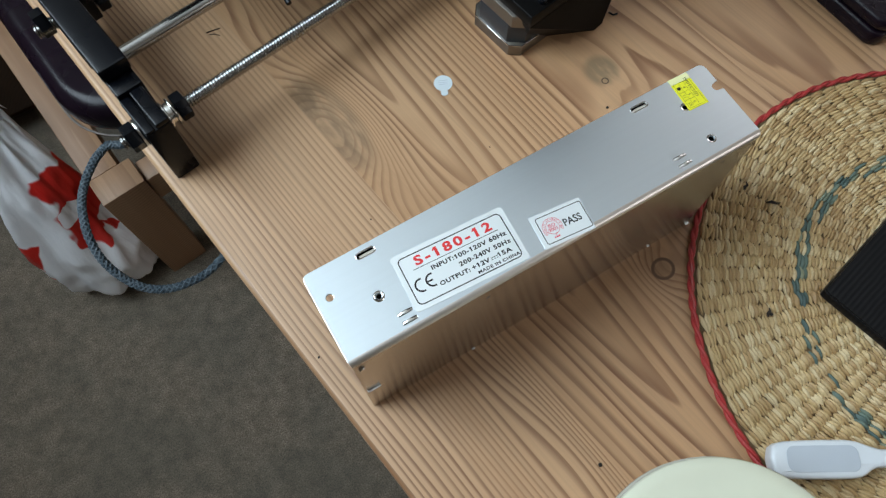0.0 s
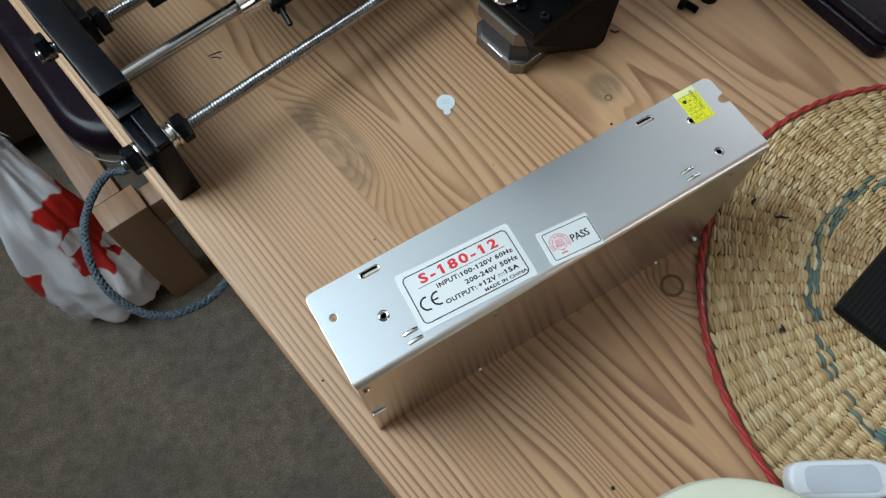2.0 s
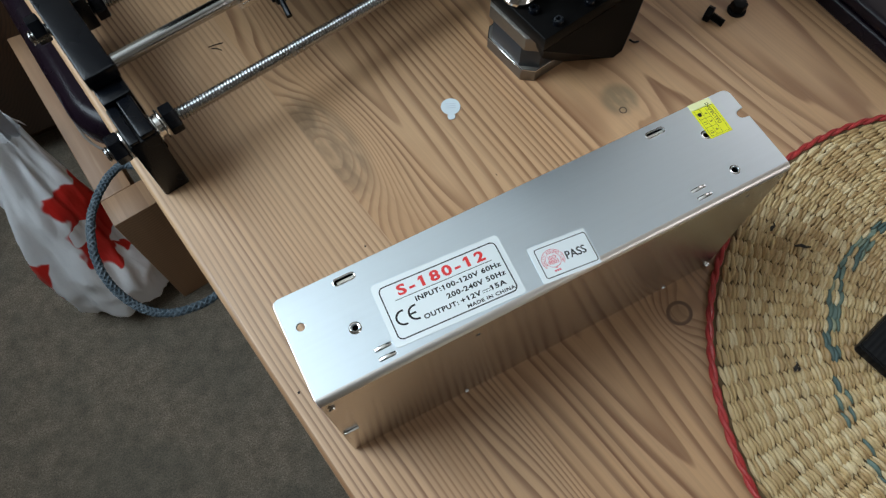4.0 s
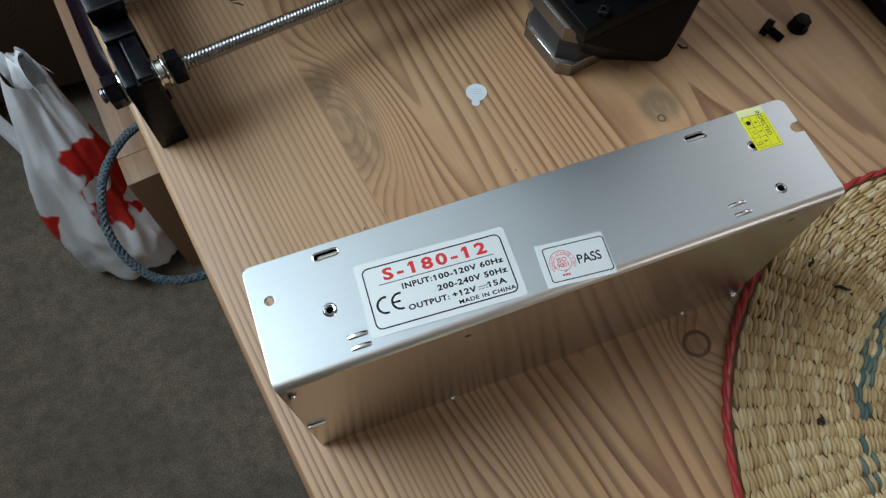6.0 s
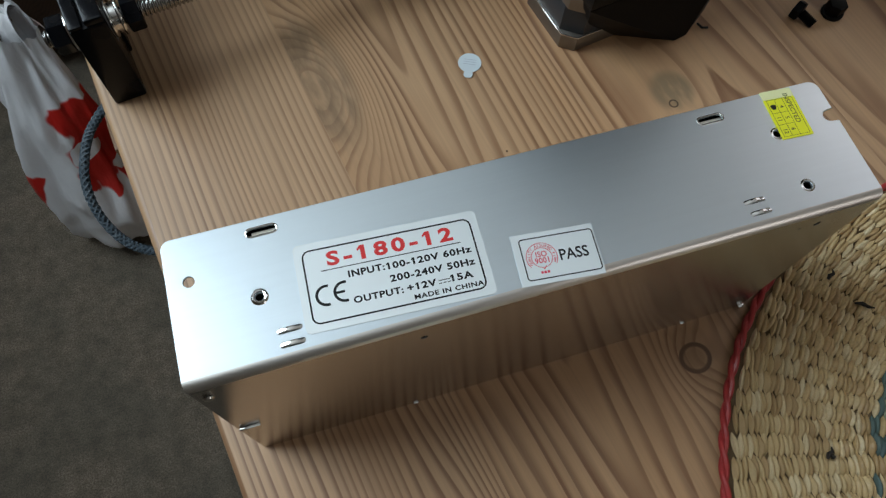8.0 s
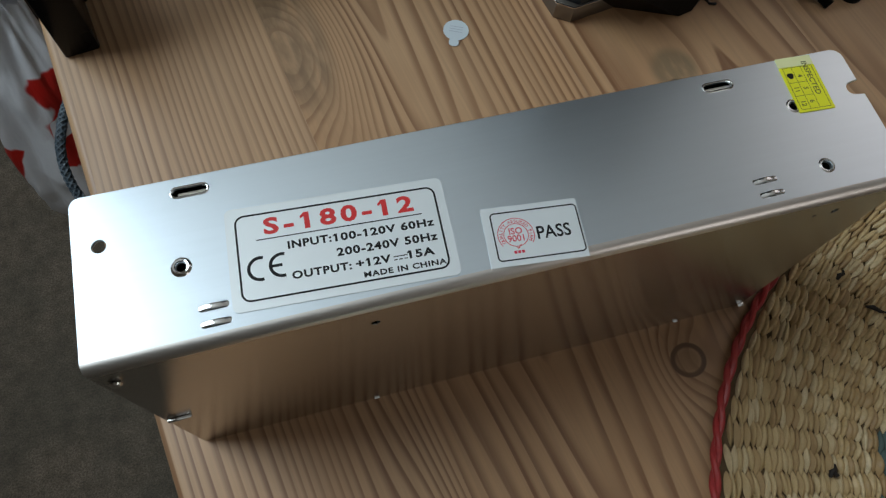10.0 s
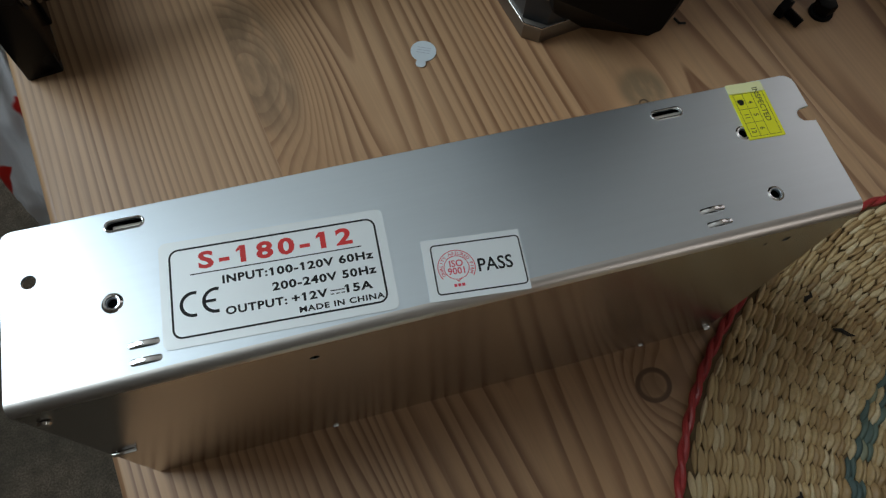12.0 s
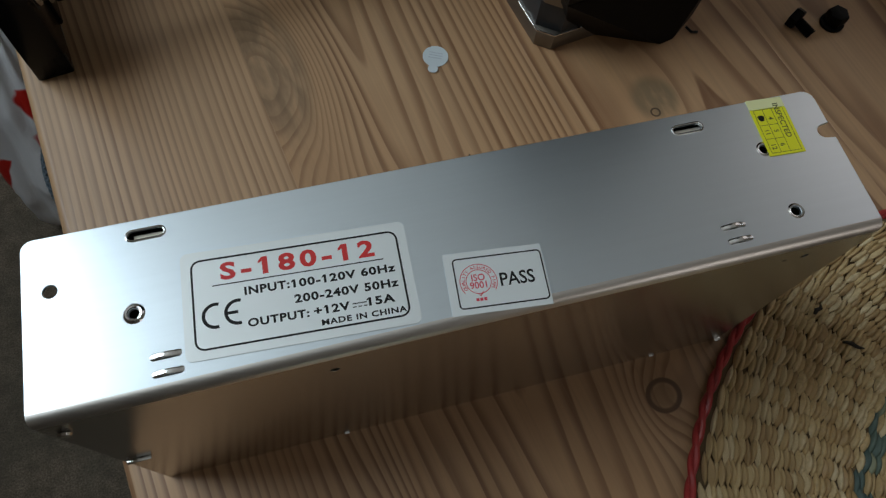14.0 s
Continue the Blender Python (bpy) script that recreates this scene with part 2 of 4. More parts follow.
M_CRUMB = plastic("dark_crumb", (0.02, 0.014, 0.01), 0.8)

n = Nodes("carpet", 0.95)
a = n.noise(n.scaled((420, 420, 420)), 1.0, 3.0, 0.7)
c = n.noise(n.scaled((45, 45, 45)), 1.0, 4.0, 0.7)
d = n.noise(n.scaled((7, 7, 7)), 1.0, 2.0)
col = n.mix(n.span(c, 0.25, 0.75), (0.215, 0.170, 0.122), (0.41, 0.33, 0.25))
col = n.mix(n.span(a, 0.3, 0.7, 0.0, 0.7), col, (0.055, 0.047, 0.036))
col = n.mix(n.span(d, 0.35, 0.65, 0.0, 0.4), col, (0.10, 0.10, 0.08))
n.put("Base Color", col)
n.bump(n.math("ADD", a, n.math("MULTIPLY", c, 1.5)), 0.9, 0.004)
M_CARPET = n.m
n = Nodes("wall_paint", 0.9)
a = n.noise(n.scaled((30, 30, 30)), 1.0, 4.0)
n.put("Base Color", n.mix(a, (0.22, 0.185, 0.15), (0.27, 0.23, 0.19)))
n.bump(n.noise(n.scaled((220, 220, 220)), 1.0, 2.0), 0.15, 0.001)
M_WALL = n.m
M_CEIL = plastic("ceiling_paint", (0.82, 0.79, 0.75), 0.9, 120, 0.1, 0.06)

# seagrass: straw colours vary strand by strand
def seagrass(name, per):
    n = Nodes(name, 0.48)
    r = per(n)
    f = n.noise(n.scaled((700, 700, 700)), 1.0, 3.0, 0.6)
    patch = n.noise(n.scaled((38, 38, 38)), 1.0, 3.0)
    col = n.ramp(r, [(0.0, (0.40, 0.255, 0.115)), (0.3, (0.52, 0.36, 0.17)), (0.65, (0.60, 0.44, 0.225)), (1.0, (0.70, 0.565, 0.345))])
    col = n.mix(n.span(patch, 0.42, 0.72, 0.0, 0.55), col, (0.36, 0.21, 0.085))
    col = n.mix(n.span(f, 0.4, 0.75, 0.0, 0.35), col, (0.20, 0.13, 0.06))
    n.put("Base Color", col)
    n.bump(f, 0.4, 0.0004)
    return n.m


M_GRASS = seagrass("seagrass_strands", lambda n: n.island())
M_GRASS_ONE = seagrass("seagrass_strand", lambda n: n.random())
n = Nodes("green_seagrass", 0.6)
n.put("Base Color", n.ramp(n.island(), [(0.0, (0.065, 0.105, 0.098)), (0.6, (0.125, 0.175, 0.14)), (1.0, (0.25, 0.26, 0.165))]))
M_GREEN = n.m
M_MATBASE = plastic("mat_base", (0.15, 0.095, 0.045), 0.9)
n = Nodes("red_braid", 0.33)
f = n.noise(n.scaled((500, 500, 500)), 1.0, 2.0)
n.put("Base Color", n.mix(f, (0.30, 0.018, 0.022), (0.46, 0.05, 0.045)))
n.bump(f, 0.3, 0.0004)
M_RED = n.m

n = Nodes("carrier_bag_film", 0.38)
x, y, z = n.xyz()
w = n.noise(n.scaled((14, 14, 14)), 1.0, 2.0)
zz = n.math("ADD", z, n.math("MULTIPLY", n.math("SUBTRACT", w, 0.5), 0.05))
xx = n.math("ADD", x, n.math("MULTIPLY", n.math("SUBTRACT", w, 0.5), 0.05))
lean = n.math("ADD", xx, n.math("MULTIPLY", zz, 0.41))
upper = n.math("MULTIPLY", n.span(lean, 0.128, 0.131), n.math("MULTIPLY", n.span(zz, 0.120, 0.123), n.span(zz, 0.262, 0.259)))
lower = n.math("MULTIPLY", n.math("MULTIPLY", n.span(zz, 0.035, 0.038), n.span(zz, 0.165, 0.162)), n.span(n.math("SUBTRACT", xx, n.math("MULTIPLY", zz, 0.25)), -0.040, -0.043))
gap = n.span(n.noise(n.scaled((9, 9, 30), (8, 2, 5)), 1.0, 0.0), 0.68, 0.67)
print_ = n.math("MULTIPLY", n.math("MAXIMUM", upper, lower), gap)
f = n.noise(n.scaled((60, 60, 60)), 1.0, 4.0)
base = n.mix(f, (0.86, 0.87, 0.90), (0.92, 0.92, 0.94))
n.put("Base Color", n.mix(print_, base, (0.62, 0.018, 0.012)))
n.put("Transmission Weight", 0.12)
n.bump(n.noise(n.scaled((55, 55, 20)), 1.0, 4.0, 0.6, 0.8), 0.3, 0.005)
M_BAG = n.m
n = Nodes("braided_sleeve", 0.55)
x, y, z = n.xyz()
f = n.noise(n.scaled((900, 900, 900)), 1.0, 2.0)
n.put("Base Color", n.mix(n.island(), (0.055, 0.085, 0.11), (0.16, 0.20, 0.235)))
n.bump(f, 0.4, 0.0005)
M_SLEEVE = n.m
M_CORE = plastic("cable_core", (0.055, 0.08, 0.10), 0.6, 800)
n = Nodes("dark_ribbed_cover", 0.34)
x, y, z = n.xyz()
rib = n.math("SINE", n.math("MULTIPLY", n.math("ADD", y, n.math("MULTIPLY", n.noise(n.scaled((60, 60, 60)), 1.0, 2.0), 0.0016)), 2400.0))
n.put("Base Color", n.mix(n.span(rib, -0.5, 0.9), (0.006, 0.006, 0.007), (0.011, 0.0105, 0.011)))
n.put("Specular IOR Level", 0.15)
n.bump(rib, 0.18, 0.0004)
M_COVER = n.m
n = Nodes("window_glass", 0.02, 0.0, (1, 1, 1))
n.put("Transmission Weight", 1.0)
M_GLASS = n.m
M_FRAME = plastic("white_gloss_paint", (0.76, 0.75, 0.72), 0.35, 100, 0.08, 0.05)
n, col, line, fibre, px, py = pine("dark_furniture_wood", (), light=(0.085, 0.045, 0.025), dark=(0.045, 0.024, 0.014))
n.put("Base Color", col)
n.put("Roughness", 0.42)
M_DARKWOOD = n.m

# ---- mesh helpers ----


def smooth(me, angle=35):
    for p in me.polygons:
        p.use_smooth = True
    bm = bmesh.new()
    bm.from_mesh(me)
    lim = radians(angle)
    for e in bm.edges:
        e.smooth = e.calc_face_angle(3.2) < lim if len(e.link_faces) == 2 else False
    bm.to_mesh(me)
    bm.free()


def part(name, bm, material, parent=None, label="", m=None, angle=35):
    """Links a bmesh as one mesh object, under a thing or a part where one is given."""
    me = bpy.data.meshes.new(name)
    bm.to_mesh(me)
    bm.free()
    smooth(me, angle)
    me.materials.append(material)
    ob = new(name, me)
    if m is not None:
        ob.matrix_basis = m
    if parent is not None:
        ob.parent = parent
    return tagged(ob, label)


def thing(name, label, category, m=None, kind="", group=""):
    ob = new(name)
    ob.empty_display_size = 0.02
    if m is not None:
        ob.matrix_basis = m
    return tagged(ob, label, category, group, kind)


def box(lo, hi, bevel=0.0, seg=2, bm=None):
    bm2 = bmesh.new()
    c = [(a + b) / 2 for a, b in zip(lo, hi)]
    s = [b - a for a, b in zip(lo, hi)]
    bmesh.ops.create_cube(bm2, size=1, matrix=Matrix.Translation(c) @ Matrix.Diagonal((*s, 1)))
    if bevel:
        bmesh.ops.bevel(bm2, geom=bm2.edges[:], offset=bevel, segments=seg, affect="EDGES", profile=0.5)
    if bm is None:
        return bm2
    return join(bm, bm2)


def join(bm, other):
    me = bpy.data.meshes.new("tmp")
    other.to_mesh(me)
    other.free()
    bm.from_mesh(me)
    bpy.data.meshes.remove(me)
    return bm


def prism(points, z0, z1, bevel=0.0, seg=2):
    """A closed outline in x, y raised from z0 to z1, with its rims rounded."""
    bm = bmesh.new()
    f = bm.faces.new([bm.verts.new((x, y, z0)) for x, y in points])
    r = bmesh.ops.extrude_face_region(bm, geom=[f])
    bmesh.ops.translate(bm, verts=[v for v in r["geom"] if isinstance(v, bmesh.types.BMVert)], vec=(0, 0, z1 - z0))
    bmesh.ops.recalc_face_normals(bm, faces=bm.faces[:])
    if bevel:
        rim = [e for e in bm.edges if abs(e.verts[0].co.z - e.verts[1].co.z) < 1e-7]
        bmesh.ops.bevel(bm, geom=rim, offset=bevel, segments=seg, affect="EDGES", profile=0.5)
    return bm


def rounded(x0, y0, x1, y1, r, seg=6):
    pts = []
    for cx, cy, a in ((x1 - r, y1 - r, 0), (x0 + r, y1 - r, 90), (x0 + r, y0 + r, 180), (x1 - r, y0 + r, 270)):
        pts += [(cx + r * math.cos(radians(a + 90 * i / seg)), cy + r * math.sin(radians(a + 90 * i / seg))) for i in range(seg + 1)]
    return pts


def circle(cx, cy, r, seg=24):
    return [(cx + r * math.cos(math.tau * i / seg), cy + r * math.sin(math.tau * i / seg)) for i in range(seg)]


def lathe(profile, seg=32, bm=None):
    """A profile of (radius, z) turned round z."""
    bm = bm or bmesh.new()
    rings = []
    for r, z in profile:
        rings.append([bm.verts.new((r * math.cos(math.tau * i / seg), r * math.sin(math.tau * i / seg), z)) for i in range(seg)])
    for a, b in zip(rings, rings[1:]):
        for i in range(seg):
            bm.faces.new((a[i], a[(i + 1) % seg], b[(i + 1) % seg], b[i]))
    bm.faces.new(rings[0][::-1])
    bm.faces.new(rings[-1])
    return bm


def along_x(bm, m=None):
    """Turns what was built round z to lie along x."""
    bm.transform((m or Matrix()) @ Matrix.Rotation(radians(90), 4, "Y"))
    return bm


def tube(points, r, seg=10, bm=None):
    bm = bm or bmesh.new()
    pts = [Vector(p) for p in points]
    rings = []
    up = Vector((0.13, 0.21, 1)).normalized()
    for i, p in enumerate(pts):
        d = (pts[min(i + 1, len(pts) - 1)] - pts[max(i - 1, 0)]).normalized()
        a = d.cross(up)
        a = a.normalized() if a.length > 1e-4 else Vector((1, 0, 0))
        b = a.cross(d)
        rr = r(i / (len(pts) - 1)) if callable(r) else r
        rings.append([bm.verts.new(p + (a * math.cos(math.tau * k / seg) + b * math.sin(math.tau * k / seg)) * rr) for k in range(seg)])
    for a, b in zip(rings, rings[1:]):
        for k in range(seg):
            bm.faces.new((a[k], b[k], b[(k + 1) % seg], a[(k + 1) % seg]))
    bm.faces.new(rings[0])
    bm.faces.new(rings[-1][::-1])
    return bm


def ring_tube(points, r, seg=8):
    """A closed round cord through the points."""
    bm = bmesh.new()
    k = len(points)
    rings = []
    for i in range(k):
        p = Vector(points[i])
        d = (Vector(points[(i + 1) % k]) - Vector(points[i - 1])).normalized()
        a = d.cross(Vector((0, 0, 1))).normalized()
        rings.append([bm.verts.new(p + a * r * math.cos(math.tau * j / seg) + Vector((0, 0, r * math.sin(math.tau * j / seg)))) for j in range(seg)])
    for i in range(k):
        a, b = rings[i], rings[(i + 1) % k]
        for j in range(seg):
            bm.faces.new((a[j], a[(j + 1) % seg], b[(j + 1) % seg], b[j]))
    bmesh.ops.recalc_face_normals(bm, faces=bm.faces[:])
    return bm


def spline(points, steps=8):
    """A smooth line through the points."""
    p = [Vector(q) for q in points]
    p = [2 * p[0] - p[1]] + p + [2 * p[-1] - p[-2]]
    out = []
    for i in range(1, len(p) - 2):
        for s in range(steps):
            t = s / steps
            a, b, c, d = p[i - 1:i + 3]
            out.append(0.5 * (2 * b + (c - a) * t + (2 * a - 5 * b + 4 * c - d) * t * t + (3 * b - a - 3 * c + d) * t ** 3))
    return out + [p[-2]]


def sheet(outer, holes, thick, bevel=0.00015):
    """A flat sheet in x, y with real holes through it, its upper face at z = 0."""
    cu = bpy.data.curves.new("sheet", "CURVE")
    cu.dimensions, cu.fill_mode = "2D", "BOTH"
    for pts in (outer, *holes):
        sp = cu.splines.new("POLY")
        sp.points.add(len(pts) - 1)
        for q, (x, y) in zip(sp.points, pts):
            q.co = (x, y, 0, 1)
        sp.use_cyclic_u = True
    cu.extrude, cu.bevel_depth, cu.bevel_resolution = thick / 2 - bevel, bevel, 1
    return from_curve(cu, Matrix.Translation((0, 0, -thick / 2)))


def from_curve(cu, m=None):
    ob = bpy.data.objects.new("tmp", cu)
    scene.collection.objects.link(ob)
    me = bpy.data.meshes.new_from_object(ob.evaluated_get(bpy.context.evaluated_depsgraph_get()))
    bm = bmesh.new()
    bm.from_mesh(me)
    bpy.data.objects.remove(ob)
    bpy.data.meshes.remove(me)
    bpy.data.curves.remove(cu)
    if m is not None:
        bm.transform(m)
    return bm


def lettering(text, size, x, y, z, bold=0.0, wide=1.0, space=1.0, turn=0.0, align="LEFT"):
    cu = bpy.data.curves.new("lettering", "FONT")
    cu.body, cu.size, cu.offset, cu.space_character = text, size, bold * size, space
    cu.align_x = align
    cu.resolution_u = 3
    cu.extrude = 0.00002
    return from_curve(cu, pose(x, y, z, 0, 0, turn) @ Matrix.Diagonal((wide, 1, 1, 1)))


def print_in(text, x0, x1, y, height, z, bold=0.0, space=1.0):
    """Lettering drawn to fill the width from x0 to x1, with capitals of that height."""
    bm = lettering(text, height / 0.7, 0, 0, 0, bold, 1.0, space)
    a, b = min(v.co.x for v in bm.verts), max(v.co.x for v in bm.verts)
    c, d = min(v.co.y for v in bm.verts), max(v.co.y for v in bm.verts)
    bm.transform(Matrix.Translation((x0, y, z)) @ Matrix.Diagonal(((x1 - x0) / (b - a), height / (d - c), 1, 1)) @ Matrix.Translation((-a, -c, 0)))
    return bm


def flagged(bm):
    """Gives every plain upright figure one its slanted flag at the top."""
    groups, left = [], set(bm.verts)
    while left:
        grown, stack = [], [left.pop()]
        while stack:
            v = stack.pop()
            grown.append(v)
            for e in v.link_edges:
                w = e.other_vert(v)
                if w in left:
                    left.discard(w)
                    stack.append(w)
        groups.append(grown)
    tall = max(v.co.y for v in bm.verts) - min(v.co.y for v in bm.verts)
    done = []
    for g in groups:
        x0, x1 = min(v.co.x for v in g), max(v.co.x for v in g)
        if x1 - x0 < 0.42 * tall and max(v.co.y for v in g) - min(v.co.y for v in g) > 0.85 * tall and all(abs(x0 - u) > 0.2 * tall for u in done):
            done.append(x0)
            y1, z = max(v.co.y for v in g), max(v.co.z for v in g) + 0.00003
            bm.faces.new([bm.verts.new(p) for p in ((x0, y1, z), (x0 - 0.20 * tall, y1 - 0.22 * tall, z), (x0 - 0.20 * tall, y1 - 0.36 * tall, z), (x0, y1 - 0.24 * tall, z))])
    return bm


def characters(name, bm, material, parent, label=""):
    """Each letter of a line as a part of its own."""
    left = set(bm.verts)
    while left:
        grown, stack = set(), [left.pop()]
        while stack:
            v = stack.pop()
            grown.add(v)
            for e in v.link_edges:
                w = e.other_vert(v)
                if w in left:
                    left.discard(w)
                    stack.append(w)
        one = bmesh.new()
        made = {v: one.verts.new(v.co) for v in grown}
        for f in bm.faces:
            if f.verts[0] in grown:
                one.faces.new([made[v] for v in f.verts])
        part(name, one, material, parent, label)
    bm.free()


def ring_line(pts, w, z):
    """A printed line of width w that closes on itself."""
    bm = bmesh.new()
    k = len(pts)
    a, b = [], []
    for i, (x, y) in enumerate(pts):
        d = Vector((pts[(i + 1) % k][0] - pts[i - 1][0], pts[(i + 1) % k][1] - pts[i - 1][1])).normalized() * (w / 2)
        a.append(bm.verts.new((x - d.y, y + d.x, z)))
        b.append(bm.verts.new((x + d.y, y - d.x, z)))
    for i in range(k):
        j = (i + 1) % k
        bm.faces.new((a[i], b[i], b[j], a[j]))
    bmesh.ops.recalc_face_normals(bm, faces=bm.faces[:])
    return bm


def bar(x0, y0, x1, y1, w, z):
    d = Vector((x1 - x0, y1 - y0)).normalized() * (w / 2)
    bm = bmesh.new()
    bm.faces.new([bm.verts.new(p) for p in ((x0 + d.y, y0 - d.x, z), (x1 + d.y, y1 - d.x, z), (x1 - d.y, y1 + d.x, z), (x0 - d.y, y0 + d.x, z))])
    return bm


def arc_band(cx, cy, r, w, a0, a1, z, seg=20):
    bm = bmesh.new()
    v = []
    for i in range(seg + 1):
        a = radians(a0 + (a1 - a0) * i / seg)
        v.append([bm.verts.new((cx + q * math.cos(a), cy + q * math.sin(a), z)) for q in (r - w / 2, r + w / 2)])
    for p, q in zip(v, v[1:]):
        bm.faces.new((p[0], p[1], q[1], q[0]))
    bmesh.ops.recalc_face_normals(bm, faces=bm.faces[:])
    return bm


# ---- the room ----
TOP = 0.74
TURN = 9.3


def slab(name, lo, hi, material, label, category, bevel=0.0):
    return tagged(part(name, box(lo, hi, bevel), material), label, category, kind="structure")


slab("floor", (-1.0, -2.0, -0.05), (2.2, 2.4, 0.0), M_CARPET, "dark grey-brown short pile carpet floor", "floor")
slab("ceiling", (-1.12, -2.12, 3.5), (2.32, 2.52, 3.6), M_CEIL, "plain white painted ceiling", "ceiling")
slab("wall_north", (-1.12, 2.4, -0.05), (2.32, 2.52, 3.5), M_WALL, "plain brown painted wall", "wall")


def wall_with_hole(name, axis, at, thick, span_, z1, hole):
    """A wall along x or y with one window opening through it."""
    bm = bmesh.new()
    a0, a1 = span_
    h0, h1, b0, b1 = hole
    for u0, u1, w0, w1 in ((a0, h0, -0.05, z1), (h1, a1, -0.05, z1), (h0, h1, -0.05, b0), (h0, h1, b1, z1)):
        if axis == "y":
            box((at - thick, u0, w0), (at, u1, w1), bm=bm)
        else:
            box((u0, at - thick, w0), (u1, at, w1), bm=bm)
    return tagged(part(name, bm, M_WALL), "brown painted wall with a window opening", "wall", kind="structure")


wall_with_hole("wall_west", "y", -1.0, 0.12, (-2.0, 2.4), 3.5, (0.17, 1.53, 1.35, 3.42))
wall_with_hole("wall_south", "x", -2.0, 0.12, (-1.12, 2.32), 3.5, (0.98, 2.02, 1.12, 2.38))
# opening made for the added east window
wall_with_hole("wall_east", "y", 2.32, 0.12, (-2.0, 2.4), 3.5, (0.28, 1.62, 1.73, 3.27))


def window(name, axis, at, hole):
    h0, h1, b0, b1 = hole
    w = thing(name, "white painted window with clear glass panes", "window", kind="structure")

    def put(nm, u0, u1, z0, z1, d0, d1, material):
        lo, hi = ((at + d0, u0, z0), (at + d1, u1, z1)) if axis == "y" else ((u0, at + d0, z0), (u1, at + d1, z1))
        return part(nm, box(lo, hi, 0.003 if material is M_FRAME else 0), material, w)
    mid = (h0 + h1) / 2
    put("window_frame", h0, h0 + 0.05, b0, b1, -0.1, -0.05, M_FRAME)
    put("window_frame", h1 - 0.05, h1, b0, b1, -0.1, -0.05, M_FRAME)
    put("window_frame", h0 + 0.05, h1 - 0.05, b0, b0 + 0.05, -0.1, -0.05, M_FRAME)
    put("window_frame", h0 + 0.05, h1 - 0.05, b1 - 0.05, b1, -0.1, -0.05, M_FRAME)
    put("mullion", mid - 0.02, mid + 0.02, b0 + 0.05, b1 - 0.05, -0.1, -0.05, M_FRAME)
    for u0, u1 in ((h0 + 0.05, mid - 0.02), (mid + 0.02, h1 - 0.05)):
        put("pane", u0, u1, b0 + 0.05, b1 - 0.05, -0.078, -0.072, M_GLASS).visible_shadow = False


window("window_1", "y", -1.0, (0.17, 1.53, 1.35, 3.42))
window("window_2", "x", -2.0, (0.98, 2.02, 1.12, 2.38))
# unseen window, added to hold the east fill light
window("added_window", "y", 2.35, (0.28, 1.62, 1.73, 3.27))

# ---- the table ----
TABLE = pose(-0.0137, 0, 0, 0, 0, TURN)
table = thing("table", "oiled pine table with lively grain and dark knots", "table", TABLE)
for i, (xa, xb) in enumerate(zip(EDGES, EDGES[1:])):
    bm = bmesh.new()
    bmesh.ops.create_cube(bm, size=1, matrix=Matrix.Translation(((xa + xb) / 2, 0.2, TOP - 0.014)) @ Matrix.Diagonal((xb - xa, 1.4, 0.028, 1)))
    bmesh.ops.bevel(bm, geom=[e for e in bm.edges if min(v.co.x for v in e.verts) > 0.001 or i], offset=0.0001, segments=1, affect="EDGES")
    if i == 0:
        bmesh.ops.bevel(bm, geom=[e for e in bm.edges if max(v.co.x for v in e.verts) < 1e-5 and abs(e.verts[0].co.z - e.verts[1].co.z) < 1e-6], offset=0.0035, segments=4, affect="EDGES", profile=0.5)
    part("plank", bm, M_TABLE, table)
for x, y in ((0.14, -0.40), (0.14, 0.8), (0.78, -0.40), (0.78, 0.8)):
    part("leg", box((x - 0.03, y - 0.03, 0), (x + 0.03, y + 0.03, TOP - 0.028), 0.004), M_BENCH, table)
for x0, y0, x1, y1 in ((0.17, -0.41, 0.77, -0.39), (0.17, 0.79, 0.77, 0.81), (0.13, -0.37, 0.15, 0.77), (0.79, -0.37, 0.81, 0.77)):
    part("apron", box((x0, y0, TOP - 0.11), (x1, y1, TOP - 0.028), 0.002), M_BENCH, table)

# ---- the power supply ----
L, W, H = 0.201, 0.042, 0.098
psu = thing("power_supply", "silver brushed aluminium power supply box on its side", "power supply", pose(0, 0, TOP))
R = 0.0026


def slot(cx, cy, l, w):
    return rounded(cx - l / 2, cy - w / 2, cx + l / 2, cy + w / 2, w / 2 - 1e-5, 5)


outer = []
outer += [(0.0, R), (0.0, W - 0.0025)] + [(0.0025 - 0.0025 * math.cos(radians(a)), W - 0.0025 + 0.0025 * math.sin(radians(a))) for a in (22, 45, 67, 90)]
outer += [(L - 0.003 + 0.003 * math.sin(radians(a)), W - 0.003 + 0.003 * math.cos(radians(a))) for a in (0, 22, 45, 67, 90)]
outer += [(L, 0.0315), (L - 0.0021, 0.0312)] + [(L - 0.0021 - 0.0021 * math.sin(radians(a)), 0.0291 + 0.0021 * math.cos(radians(a))) for a in (30, 60, 90, 120, 150)]
outer += [(L - 0.0021, 0.0270), (L, 0.0267), (L, R)]
holes = [circle(0.0058, 0.0287, 0.0017), circle(0.0227, 0.0195, 0.0013), slot(0.0268, 0.0382, 0.0085, 0.0026), slot(0.1627, 0.0377, 0.0085, 0.0026),
         circle(0.1802, 0.0275, 0.0014), circle(0.1803, 0.0092, 0.0014)]
LANCES = [(0.0284, 0.0087), (0.0285, 0.0049), (0.1627, 0.0089), (0.1630, 0.0051)]
holes += [slot(x, y, 0.0068, 0.0017) for x, y in LANCES]
